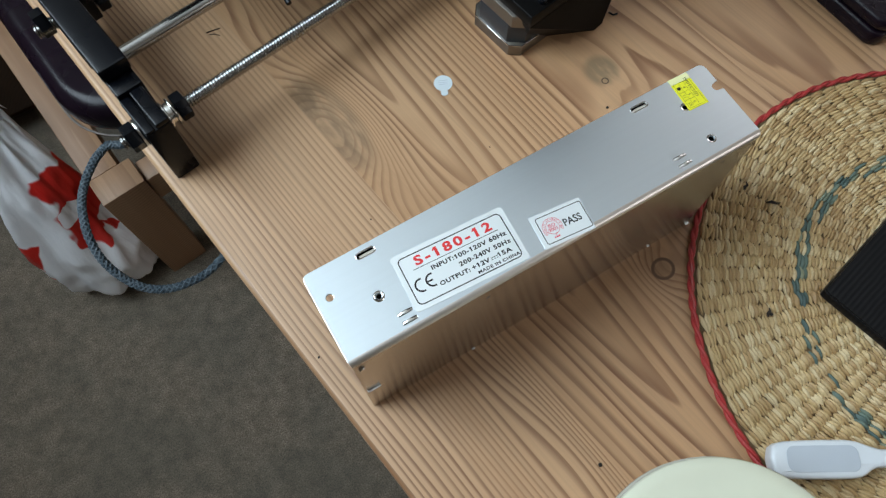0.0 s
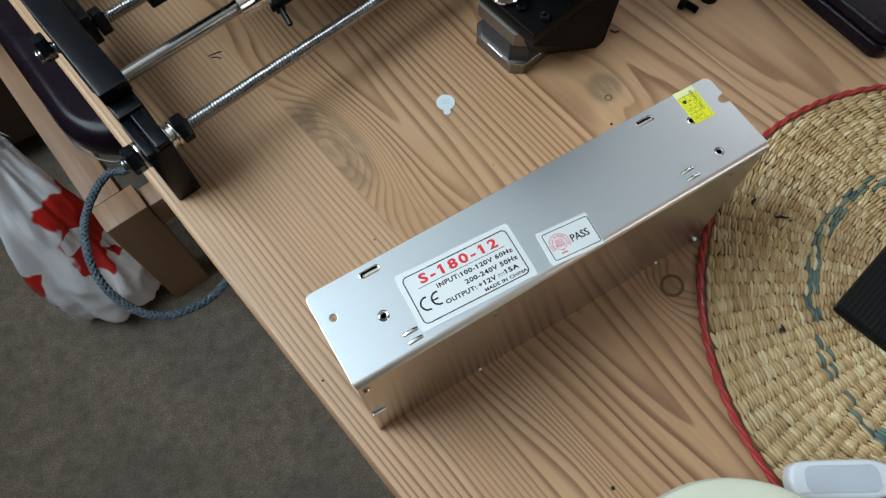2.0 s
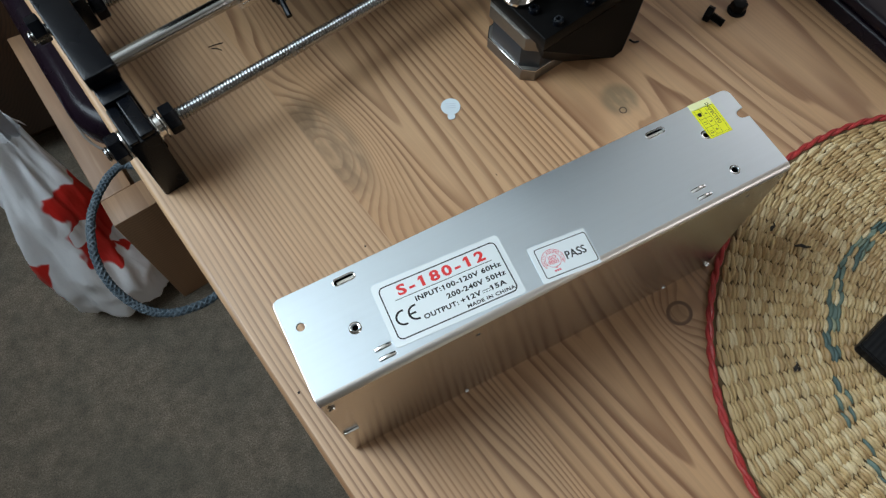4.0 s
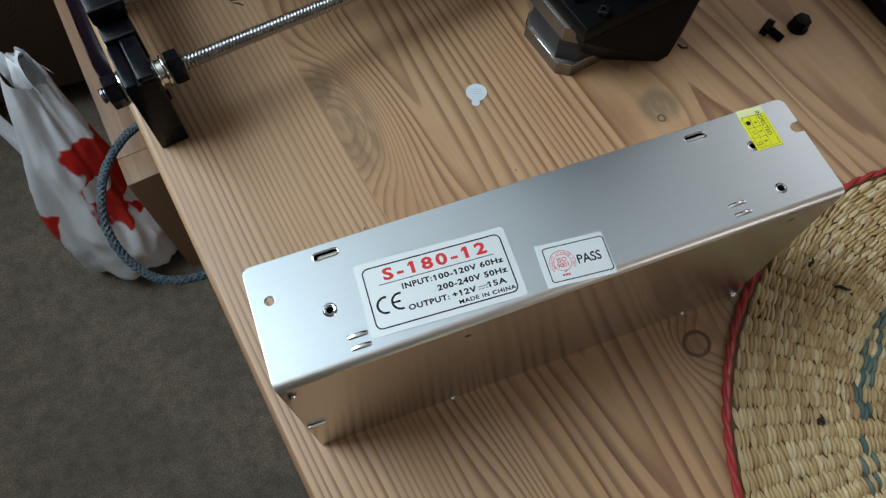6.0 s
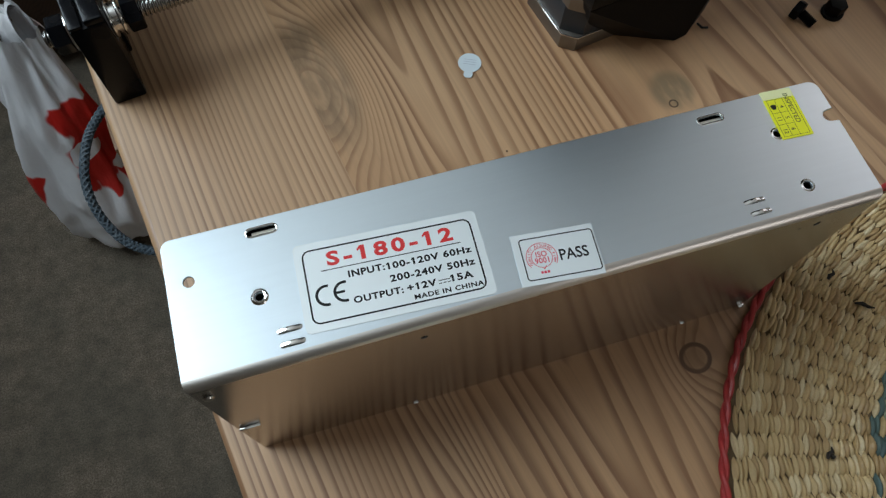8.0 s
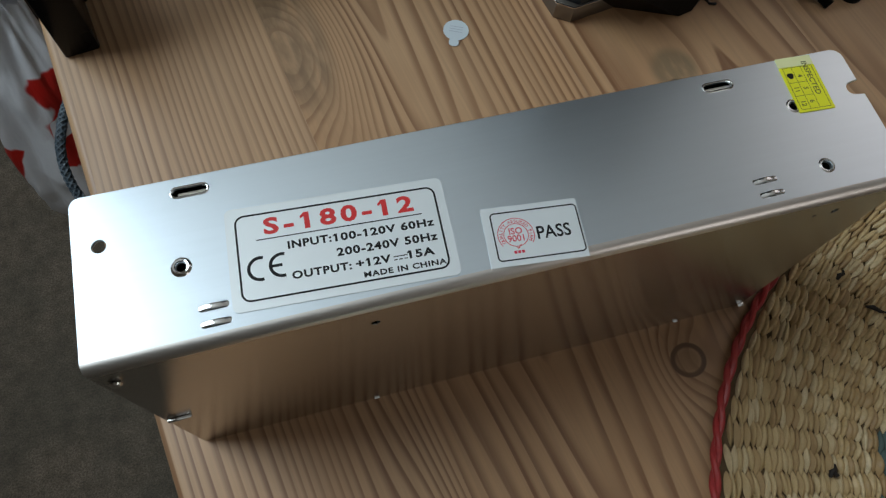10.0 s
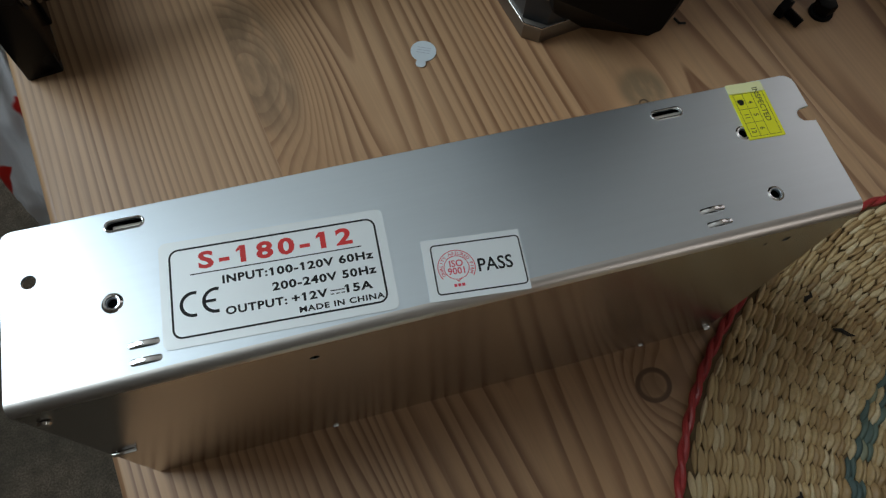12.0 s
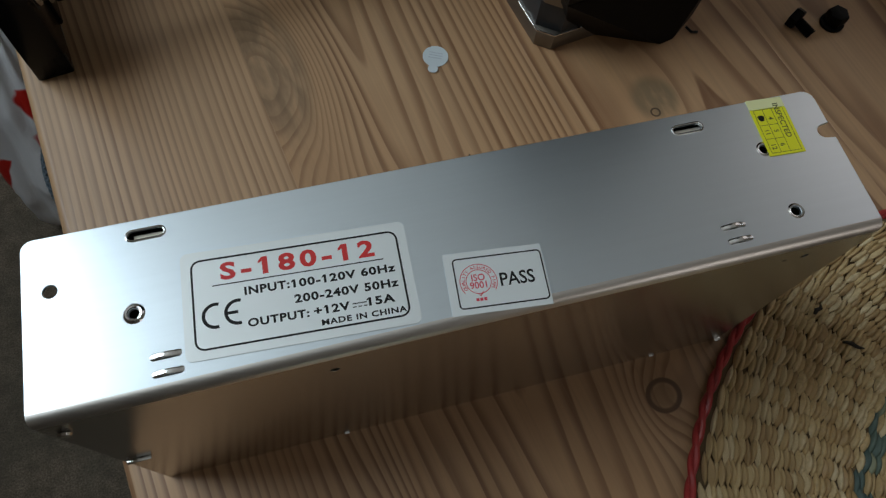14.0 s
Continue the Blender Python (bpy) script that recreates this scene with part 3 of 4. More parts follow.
top = sheet(outer, holes, 0.0009)
top.transform(Matrix.Translation((0, 0, H)))
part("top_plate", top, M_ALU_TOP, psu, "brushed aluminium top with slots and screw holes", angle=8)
# rounded bend from the top down into the front face
bend = bmesh.new()
prev = None
for i in range(9):
    a = radians(90 * i / 8)
    y, z = R - R * math.sin(a), H - R + R * math.cos(a)
    yi, zi = R - (R - 0.0009) * math.sin(a), H - R + (R - 0.0009) * math.cos(a)
    x0, x1 = 0.0006 * (1 - math.cos(a)), L - 0.0006 * (1 - math.cos(a))
    row = [bend.verts.new(p) for p in ((x0, y, z), (x1, y, z), (x1, yi, zi), (x0, yi, zi))]
    if prev:
        for k in range(4):
            bend.faces.new((prev[k], prev[(k + 1) % 4], row[(k + 1) % 4], row[k]))
    prev = row
bmesh.ops.recalc_face_normals(bend, faces=bend.faces[:])
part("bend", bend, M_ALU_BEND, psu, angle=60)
front = sheet([(0.0006, 0.0), (L - 0.0006, 0.0), (L - 0.0006, H - R), (0.0006, H - R)],
              [circle(0.062, 0.0865, 0.0013, 14), circle(0.184, 0.0885, 0.0013, 14), circle(0.178, 0.0885, 0.0008, 10), slot(0.0045, 0.044, 0.006, 0.0014)], 0.0009)
front.transform(Matrix.Rotation(radians(90), 4, "X"))
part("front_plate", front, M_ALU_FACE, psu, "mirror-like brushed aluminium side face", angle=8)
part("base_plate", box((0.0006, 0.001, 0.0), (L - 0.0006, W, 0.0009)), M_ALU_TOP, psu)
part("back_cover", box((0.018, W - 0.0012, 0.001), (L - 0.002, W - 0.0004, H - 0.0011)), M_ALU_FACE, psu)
part("circuit_core", box((0.0145, 0.003, 0.0015), (L - 0.003, W - 0.0025, H - 0.0065), 0.001), M_DARK, psu, "dark inside behind the slots")
part("slot_tongue", box((0.0238, W - 0.0062, H - 0.0024), (0.0318, W - 0.0031, H - 0.0016)), M_ZINC, psu)
part("slot_tongue", box((0.1597, W - 0.0066, H - 0.0024), (0.1677, W - 0.0036, H - 0.0016)), M_ZINC, psu)
for x, y in ((0.0268, 0.0382), (0.1627, 0.0377)):
    part("slot_rim", ring_tube([(u, v, H - 0.0001) for u, v in slot(x, y, 0.0085, 0.0026)], 0.00034), M_CHROME, psu)


def bushing(x, y, r0, r1, rise):
    bm = bmesh.new()
    rings = []
    for r, z in ((r1, 0.0), (r1 - 0.0003, rise * 0.7), ((r0 + r1) / 2, rise), (r0 + 0.0002, rise * 0.8), (r0, -0.0004), (r0, -0.003)):
        rings.append([bm.verts.new((x + r * math.cos(math.tau * i / 24), y + r * math.sin(math.tau * i / 24), H + z)) for i in range(24)])
    for a, b in zip(rings, rings[1:]):
        for i in range(24):
            bm.faces.new((a[i], a[(i + 1) % 24], b[(i + 1) % 24], b[i]))
    return bm


part("threaded_bushing", bushing(0.0227, 0.0195, 0.0012, 0.0024, 0.0005), M_CHROME, psu)
for x, y in ((0.1802, 0.0275), (0.1803, 0.0092)):
    part("threaded_bushing", bushing(x, y, 0.0013, 0.0021, 0.0002), M_CHROME, psu)
for x, y in LANCES:
    bm = bmesh.new()
    cols = []
    for i in range(11):
        t = i / 10
        z = H + 0.0007 * math.sin(math.pi * min(1, max(0, (t - 0.05) / 0.9))) - 0.0003
        cols.append([bm.verts.new((x - 0.0033 + 0.0066 * t, y + s * 0.00062, z + q)) for s, q in ((-1, -0.0003), (-1, 0.0002), (-0.5, 0.0003), (0.5, 0.0003), (1, 0.0002), (1, -0.0003))])
    for a, b in zip(cols, cols[1:]):
        for k in range(6):
            bm.faces.new((a[k], a[(k + 1) % 6], b[(k + 1) % 6], b[k]))
    bmesh.ops.recalc_face_normals(bm, faces=bm.faces[:])
    part("lance", bm, M_CHROME, psu)
# screw and bent tab at the open end, feet of the base along the table
part("side_screw", lathe([(0.0013, 0), (0.0016, 0.0003), (0.0012, 0.0008), (0.0003, 0.0009)], 14), M_CHROME, psu, m=pose(0.0036, -0.0002, 0.0885, 90))
part("bent_tab", box((0.0012, -0.0012, 0.0432), (0.0078, 0.0002, 0.0442), 0.0003), M_CHROME, psu, "bright bent sheet metal tab")
for x in (0.0595, 0.1735):
    part("base_tab", box((x - 0.0010, -0.0006, 0.0004), (x + 0.0010, 0.0006, 0.0012), 0.0002), M_CHROME, psu)
part("base_tab", box((L - 0.003, -0.0014, 0.0022), (L - 0.0004, 0.0006, 0.0036), 0.0003), M_CHROME, psu)

# rating label
Z0 = H + 0.00022
lab = thing("rating_label", "white rating label with red and black print", "label", pose(0.05835, 0.01695, TOP, 0, 0, -3.26))
LW, LH = 0.0510, 0.0253
part("paper", prism(rounded(-LW / 2, -LH / 2, LW / 2, LH / 2, 0.0016), H + 0.00005, H + 0.0002), M_PAPER, lab)
part("border_line", ring_line(rounded(-0.0232, -0.0104, 0.0232, 0.0104, 0.002), 0.00046, Z0), M_INK, lab)
characters("model_character", flagged(print_in("S-180-12", -0.0170, 0.0177, 0.0049, 0.0043, Z0, 0.034, 1.3)), M_RED_INK, lab, "red bold model lettering")
part("rule", bar(-0.0189, 0.0039, 0.0194, 0.0039, 0.00026, Z0), M_INK, lab)
for s_, x0, x1, y0, h in (("INPUT:", -0.0121, -0.0022, 0.0005, 0.0020), ("100-120V 60Hz", -0.0014, 0.0217, 0.0004, 0.00205), ("200-240V 50Hz", -0.0015, 0.0218, -0.0033, 0.00205),
                          ("OUTPUT:", -0.0120, 0.0013, -0.0070, 0.00195), ("+12V", 0.0023, 0.0103, -0.0069, 0.0020), ("15A", 0.0145, 0.0204, -0.0068, 0.0020), ("MADE IN CHINA", 0.0037, 0.0226, -0.0095, 0.0014)):
    bm = print_in(s_, x0, x1, y0, h, Z0, 0.030 if s_[0] == "M" else 0.034, 1.12)
    part("lettering", flagged(bm) if s_[0] in "12+" else bm, M_INK, lab)
part("direct_current_sign", bar(0.0109, -0.0057, 0.0141, -0.0057, 0.00024, Z0), M_INK, lab)
for i in range(3):
    part("direct_current_dash", bar(0.0109 + 0.0012 * i, -0.0065, 0.0117 + 0.0012 * i, -0.0065, 0.00024, Z0), M_INK, lab)
part("mark_arc", arc_band(-0.0186, -0.0031, 0.00265, 0.00075, 74, 282, Z0), M_INK, lab)
part("mark_arc", arc_band(-0.0138, -0.0030, 0.00265, 0.00075, 74, 282, Z0), M_INK, lab)
part("mark_bar", bar(-0.0163, -0.0030, -0.0138, -0.0030, 0.0007, Z0), M_INK, lab)

# quality label
qc = thing("quality_label", "white quality label with pink seal and black print", "label", pose(0.10222, 0.00885, TOP, 0, 0, -5.55))
QW, QH = 0.0233, 0.0152
part("paper", prism(rounded(-QW / 2, -QH / 2, QW / 2, QH / 2, 0.0002, 2), H + 0.00005, H + 0.0002), M_PAPER, qc)
part("border_line", ring_line(rounded(-0.0096, -0.0061, 0.0112, 0.0060, 0.0009), 0.00034, Z0), M_INK, qc)
part("lettering", print_in("PASS", 0.0006, 0.0087, -0.0018, 0.0033, Z0, 0.014), M_INK, qc)
cx, cy = -0.0044, 0.0
part("seal_ring", arc_band(cx, cy, 0.0029, 0.00018, 0, 360, Z0, 32), M_PINK_INK, qc)
part("seal_ring", arc_band(cx, cy, 0.0043, 0.00018, -35, 215, Z0, 32), M_PINK_INK, qc)
part("seal_lettering", lettering("ISO", 0.0023, cx, cy + 0.00025, Z0, 0.012, 0.95, 1.0, 0, "CENTER"), M_PINK_INK, qc)
part("seal_lettering", lettering("9001", 0.0023, cx, cy - 0.0016, Z0, 0.012, 0.95, 1.0, 0, "CENTER"), M_PINK_INK, qc)
ARC = "QUALITY ASSURED FIRM"
bm = bmesh.new()
for i, ch in enumerate(ARC):
    if ch != " ":
        a = 205 - 230 * i / (len(ARC) - 1)
        join(bm, lettering(ch, 0.0011, cx + 0.0032 * math.cos(radians(a)), cy + 0.0032 * math.sin(radians(a)), Z0, 0.01, 1, 1, a - 90, "CENTER"))
part("seal_lettering", bm, M_PINK_INK, qc)
part("tick", join(bar(cx - 0.0004, cy - 0.0031, cx, cy - 0.0035, 0.0002, Z0), bar(cx - 0.0001, cy - 0.0035, cx + 0.0007, cy - 0.0025, 0.0002, Z0)), M_RED_INK, qc)
for i in range(3):
    part("seal_block", bar(cx - 0.0013 + 0.0009 * i, cy - 0.0043, cx - 0.0006 + 0.0009 * i, cy - 0.0043, 0.0007, Z0), M_PINK_INK, qc)

# yellow inspection label over the back edge
yl = thing("inspection_label", "bright yellow inspection label with black grid", "label", pose(0.18618, 0.0331, TOP, 0, 0, -3))
part("paper", prism(rounded(-0.0051, -0.0084, 0.0051, 0.0058, 0.0002, 2), H + 0.00005, H + 0.0002), M_YELLOW, yl)
part("paper_edge", prism(rounded(-0.0051, 0.0059, 0.0051, 0.0089, 0.0002, 2), H + 0.00005, H + 0.0002), M_YELLOW_PALE, yl, "paler yellow edge of the label")
for i, x in enumerate((-0.0042, -0.0016, 0.0010, 0.0042)):
    part("grid_line", bar(x, -0.0076, x, 0.0056, 0.00014, Z0), M_GREY_INK, yl)
for y, x1 in ((-0.0076, 0.0042), (-0.0034, 0.001), (0.0008, 0.001), (0.0056, 0.0042)):
    part("grid_line", bar(-0.0042, y, x1, y, 0.00014, Z0), M_GREY_INK, yl)
part("lettering", lettering("INSPECTED", 0.0022, 0.0018, 0.0072, Z0, 0.01, 0.98, 1.0, -90), M_GREY_INK, yl)
for s, x, y in (("4", -0.0009, 0.0032), ("5", -0.0009, -0.0008), ("6", -0.0009, -0.0050), ("11", -0.0035, -0.0004), ("12", -0.0035, -0.0048)):
    part("lettering", lettering(s, 0.0019, x, y, Z0, 0.01, 1, 1, -90), M_GREY_INK, yl)
part("ink_dot", prism([(0.0009 * (1 + 0.2 * math.sin(3 * a)) * math.cos(a) - 0.0029, 0.0011 * (1 + 0.2 * math.cos(2 * a)) * math.sin(a) + 0.003) for a in [math.tau * i / 14 for i in range(14)]], Z0 - 0.00001, Z0 + 0.00001), M_INK, yl)

# ---- the woven mat ----
MC, MR = Vector((0.3013, -0.1190)), 0.1526
mat = thing("woven_mat", "round woven seagrass table mat with red braided rim", "table mat", pose(MC.x, MC.y, TOP))
part("mat_base", lathe([(MR - 0.003, 0.0), (MR - 0.001, 0.001), (MR - 0.002, 0.0032), (0.001, 0.0042)], 96), M_MATBASE, mat)


def strand_mesh():
    """One straw bulging over its spoke: unit length along x, width along y."""
    bm = bmesh.new()
    rows = []
    for i in range(7):
        t = i / 6 * 2 - 1
        w = (0.52 + 0.07 * t) * (1 - abs(t) ** 2.0) ** 0.8 + 0.03
        h = math.cos(t * 1.5)
        rows.append([bm.verts.new((t * 0.5, w * u, h * (1 - (abs(u) ** 2.2) * 0.9) - 0.25)) for u in (-1, -0.55, 0, 0.55, 1)])
    for a, b in zip(rows, rows[1:]):
        for k in range(4):
            bm.faces.new((a[k], b[k], b[k + 1], a[k + 1]))
    return bm


unit = strand_mesh()
unit_me = bpy.data.meshes.new("strand")
unit.to_mesh(unit_me)
for p in unit_me.polygons:
    p.use_smooth = True
unit_me.materials.append(M_GRASS_ONE)
uv = np.array([v.co for v in unit.verts])
uf = [[v.index for v in f.verts] for f in unit.faces]
unit.free()
rng = random.Random(4)
verts, faces, gverts, gfaces = [], [], [], []
STRANDS = []
PITCH = 0.0019
ring_i, r = 0, MR - 0.0055
while r > 0.016:
    cnt = 104 if r > 0.103 else 78 if r > 0.068 else 50 if r > 0.04 else 28
    for k in range(cnt):
        a = math.tau * (k + 0.10 * (ring_i % 2) - 0.05 * ring_i + rng.uniform(-0.06, 0.06)) / cnt
        rr = r + rng.uniform(-0.0002, 0.0002)
        m = Matrix.Translation((rr * math.cos(a), rr * math.sin(a), 0.0042 + rng.uniform(-0.0004, 0.0005))) \
            @ Matrix.Rotation(a + math.pi / 2 + radians(8) + rng.gauss(0, 0.06), 4, "Z") @ Matrix.Rotation(rng.gauss(0, 0.07), 4, "Y") @ Matrix.Rotation(rng.gauss(0, 0.22), 4, "X") \
            @ Matrix.Diagonal((math.tau * r / cnt * rng.uniform(1.15, 1.35), 0.0024 * rng.uniform(0.8, 1.2), 0.0024 * rng.uniform(0.8, 1.25), 1))
        green = 0.0895 < r < 0.0960 and (rng.random() < 0.58)
        STRANDS.append((m, green, rr, a))
    r -= PITCH
    ring_i += 1
near = sorted((i for i, s in enumerate(STRANDS) if not s[1]), key=lambda i: abs(STRANDS[i][2] - 0.134) + 0.05 * abs((STRANDS[i][3] % math.tau) - 2.75))[:300]
near = set(near)
for i, (m, green, _, _) in enumerate(STRANDS):
    if i in near:
        continue
    v = uv @ np.array(m.to_3x3()).T + np.array(m.translation)
    V, F = (gverts, gfaces) if green else (verts, faces)
    o = len(V)
    V.extend(map(tuple, v))
    F.extend([[j + o for j in f] for f in uf])


def raw(name, V, F, material, parent, label=""):
    me = bpy.data.meshes.new(name)
    me.from_pydata(V, [], F)
    for p in me.polygons:
        p.use_smooth = True
    me.materials.append(material)
    ob = new(name, me)
    ob.parent = parent
    return tagged(ob, label)


tagged(raw("weave", verts, faces, M_GRASS, mat, "pale straw-coloured weave"), kind="stuff")
tagged(raw("green_weave", gverts, gfaces, M_GREEN, mat, "dark green dyed straw ring"), kind="stuff")
# rim: two twisted red cords round the edge
for ph in (0, math.pi):
    pts = [((MR - 0.0014 + 0.0008 * math.cos(a * 46 + ph)) * math.cos(a), (MR - 0.0014 + 0.0008 * math.cos(a * 46 + ph)) * math.sin(a), 0.0034 + 0.0010 * math.sin(a * 46 + ph))
           for a in [math.tau * i / 640 for i in range(641)]]
    part("rim_cord", tube(pts, 0.00125, 8), M_RED, mat, "red twisted cord")

# dark flecks caught in the weave
for x, y, l, a in ((0.203, -0.064, 0.005, 40), (0.247, -0.016, 0.008, -35), (0.2405, 0.0, 0.005, 30)):
    bm = tube([(-l / 2, 0, 0), (-l / 6, 0.0005, 0.0004), (l / 5, -0.0003, 0.0005), (l / 2, 0.0004, 0)], lambda t: 0.0010 * (1 - abs(2 * t - 0.8) * 0.6), 6)
    if a == 40:
        join(bm, tube([(0, 0, 0), (-0.0008, -0.002, 0.0002)], 0.0008, 6))
    tagged(part("straw_fleck", bm, M_CRUMB, m=pose(x, y, TOP + 0.0068, 0, 0, a)), "small dark fleck stuck in the woven mat", "fleck")

# ---- things on the mat and at its side ----
tablet = thing("flat_device", "black flat device with a ribbed cover on the mat", "device", pose(0.2322, -0.0695, TOP + 0.0066, 0, 0, 13))
part("body", prism(rounded(0.0, -0.19, 0.14, 0.0, 0.002, 3), 0.0, 0.006, 0.0008), M_COVER, tablet)
part("cover", prism(rounded(0.0004, -0.1896, 0.1396, -0.0004, 0.002, 3), 0.0062, 0.0075, 0.0005), M_COVER, tablet)

# white plastic tool with a grey window in its flat end
tool = thing("white_tool", "white plastic handled tool with a grey inset panel", "tool", pose(0.1522, -0.1210, TOP + 0.0072, 0, 0, -30))
outline = [(0.0005, 0.006), (-0.0012, 0.0), (0.0003, -0.0065), (0.005, -0.0085), (0.030, -0.0092), (0.041, -0.0085), (0.048, -0.0048), (0.058, -0.0042), (0.10, -0.0045),
           (0.10, 0.0045), (0.058, 0.0040), (0.049, 0.0052), (0.040, 0.0082), (0.028, 0.0088), (0.006, 0.0082)]
part("body", prism([(p.x, p.y) for p in spline([(x, y, 0) for x, y in outline + outline[:1]], 4)[:-1]], 0.0, 0.0095, 0.0022, 4), M_WHITE, tool)
part("inset_panel", prism(rounded(0.006, -0.0062, 0.0405, 0.0060, 0.004), 0.0096, 0.0099, 0.0001, 1), M_GREYPANEL, tool, "translucent grey inset panel")

tub = thing("tub", "frosted round tub with a cream lid", "tub", pose(0.0860, -0.1520, TOP))
part("body", lathe([(0.050, 0), (0.052, 0.002), (0.0570, 0.040), (0.0596, 0.0405), (0.0596, 0.0425), (0.050, 0.043)], 64), M_FROST, tub)
part("lid", lathe([(0.0580, 0.0432), (0.0587, 0.044), (0.0590, 0.0478), (0.0582, 0.0492), (0.053, 0.0496), (0.02, 0.0500), (0.001, 0.0501)], 72), M_CREAM, tub, "cream plastic lid", angle=60)

# dark case lying at the back
case = thing("dark_case", "dark purple-black glossy flat case on the table", "case", pose(0.3735, 0.0360, TOP, 0, 0, 4))
part("body", prism(rounded(0, 0, 0.075, 0.16, 0.008), 0.0, 0.011, 0.0025, 3), M_SEAT, case)
part("lid", prism(rounded(0.001, 0.001, 0.074, 0.159, 0.008), 0.0112, 0.020, 0.003, 3), M_SEAT, case)

# round sticker with a pull tab
st = thing("round_sticker", "small white round sticker with a pull tab", "sticker", pose(0.1300, 0.1503, TOP, 0, 0, -24))
part("disc", prism(circle(0, 0, 0.0057, 28), 0.0001, 0.0004), M_STICKER, st)
part("pull_tab", prism(rounded(-0.0022, -0.0092, 0.0022, -0.0050, 0.0018), 0.00045, 0.0007), M_STICKER, st)
for y in (0.0018, 0.0004, -0.001):
    part("print_line", bar(-0.003, y, 0.003, y, 0.0003, 0.0005), M_GREYPANEL, st)

# crumbs on the wood, and thin dark tubes that stand for scratches in it
for x, y, s in ((0.2068, 0.0850, 0.0008), (0.083, -0.082, 0.0010), (-0.0125, 0.037, 0.0006), (0.131, 0.098, 0.0005), (0.0485, 0.0925, 0.0005)):
    bm = bmesh.new()
    bmesh.ops.create_icosphere(bm, subdivisions=2, radius=s)
    for v in bm.verts:
        v.co *= 1 + 0.5 * noise.noise(v.co * 900 + Vector((x, y, 0)) * 90)
        v.co.z *= 0.6
    tagged(part("crumb", bm, M_CRUMB, m=pose(x, y, TOP + s * 0.45)), "tiny dark crumb on the pine table", "crumb", "crumbs on the table")
tagged(part("splinter", tube([(-0.004, 0.001, 0), (0, 0.0004, 0.0002), (0.005, -0.0006, 0)], 0.0003, 5), M_CRUMB, m=pose(0.0242, 0.2575, TOP + 0.0003, 0, 0, 5)), "thin dark scratch mark on the table", "splinter")
tagged(part("splinter", tube([(-0.0035, 0.0, 0), (0, 0.0006, 0.0002), (0.003, 0, 0)], 0.0003, 5), M_CRUMB, m=pose(0.0242, 0.2540, TOP + 0.0003, 0, 0, -38)), "thin dark scratch mark on the table", "splinter")


def hexagon(r):
    return [(r * math.cos(radians(60 * i)), r * math.sin(radians(60 * i))) for i in range(6)]


def plastic_bolt(m):
    b = thing("plastic_bolt", "short black plastic bolt with a hexagon head", "bolt", m, group="black bolts on the table")
    hd = prism(hexagon(0.0062), -0.0025, 0.0025, 0.0006)
    hd.transform(pose(0, 0, 0.0054, 0, 90))
    part("head", hd, M_BLACK_MATT, b)
    prof = []
    for i in range(18):
        prof.append((0.0032 if i % 2 else 0.0026, 0.0026 + 0.0006 * i))
    sh = along_x(lathe(prof, 16))
    sh.transform(Matrix.Translation((0, 0, 0.0054)) @ pose(0, 0, 0, 0, 12))
    part("threaded_shank", sh, M_BLACK_MATT, b)
    return b


plastic_bolt(pose(0.3005, 0.1345, TOP, 0, 0, -62) @ Matrix.Diagonal((0.82, 0.82, 0.82, 1)))
nb = thing("plastic_nut", "black plastic hexagon cap nut", "nut", pose(0.3205, 0.1310, TOP, 0, 0, 14) @ Matrix.Diagonal((0.82, 0.82, 0.82, 1)), group="black bolts on the table")
part("flange", lathe([(0.0068, 0), (0.007, 0.0004), (0.007, 0.0018), (0.006, 0.0024)], 24), M_BLACK_MATT, nb)
part("cap", prism(hexagon(0.0062), 0.0024, 0.0095, 0.0012), M_BLACK_MATT, nb)

# ---- the printer ----
PR = pose(-0.0098, 0.1895, TOP, 0, 0, 9.8)
printer = thing("printer", "black desktop printer with steel rods on the table", "printer", PR)
RZ = 0.035
rim = prism(rounded(-0.0280, -0.0142, -0.0133, 0.0126, 0.0012, 2), 0.0, 0.0475, 0.0008)
bracket = part("corner_bracket", rim, M_BLACK, printer, "black moulded corner bracket")
part("ridge", prism(rounded(-0.0212, -0.0140, -0.0135, 0.0124, 0.0008, 2), 0.0476, 0.0510, 0.0008), M_BLACK, bracket)
part("cheek", prism(rounded(-0.0278, -0.0140, -0.0224, 0.0124, 0.0008, 2), 0.0476, 0.0492, 0.0006), M_BLACK, bracket)
part("corner_block", prism(rounded(-0.0272, 0.0128, -0.0120, 0.034, 0.001, 2), 0.0, 0.052, 0.0008), M_BLACK, printer)
part("end_bar", prism(rounded(-0.0278, 0.0230, -0.0112, 0.250, 0.001, 2), 0.0522, 0.0615, 0.0012), M_BLACK, printer, "long black end bar")
part("end_bar_web", box((-0.0272, 0.0345, 0.020), (-0.0200, 0.249, 0.0520), 0.0008), M_BLACK_MATT, printer)


def threaded_rod(x0, x1, y, z, r, pitch):
    V, F = [], []
    seg, k = 14, int((x1 - x0) / pitch) * 8
    for i in range(k + 1):
        for j in range(seg):
            ph = (i / 8 + j / seg) % 1.0
            rr = r - 0.0009 * (1 - abs(2 * ph - 1))
            a = math.tau * j / seg
            V.append((x0 + pitch * i / 8, y + rr * math.cos(a), z + rr * math.sin(a)))
    for i in range(k):
        for j in range(seg):
            F.append((i * seg + j, i * seg + (j + 1) % seg, (i + 1) * seg + (j + 1) % seg, (i + 1) * seg + j))
    return V, F


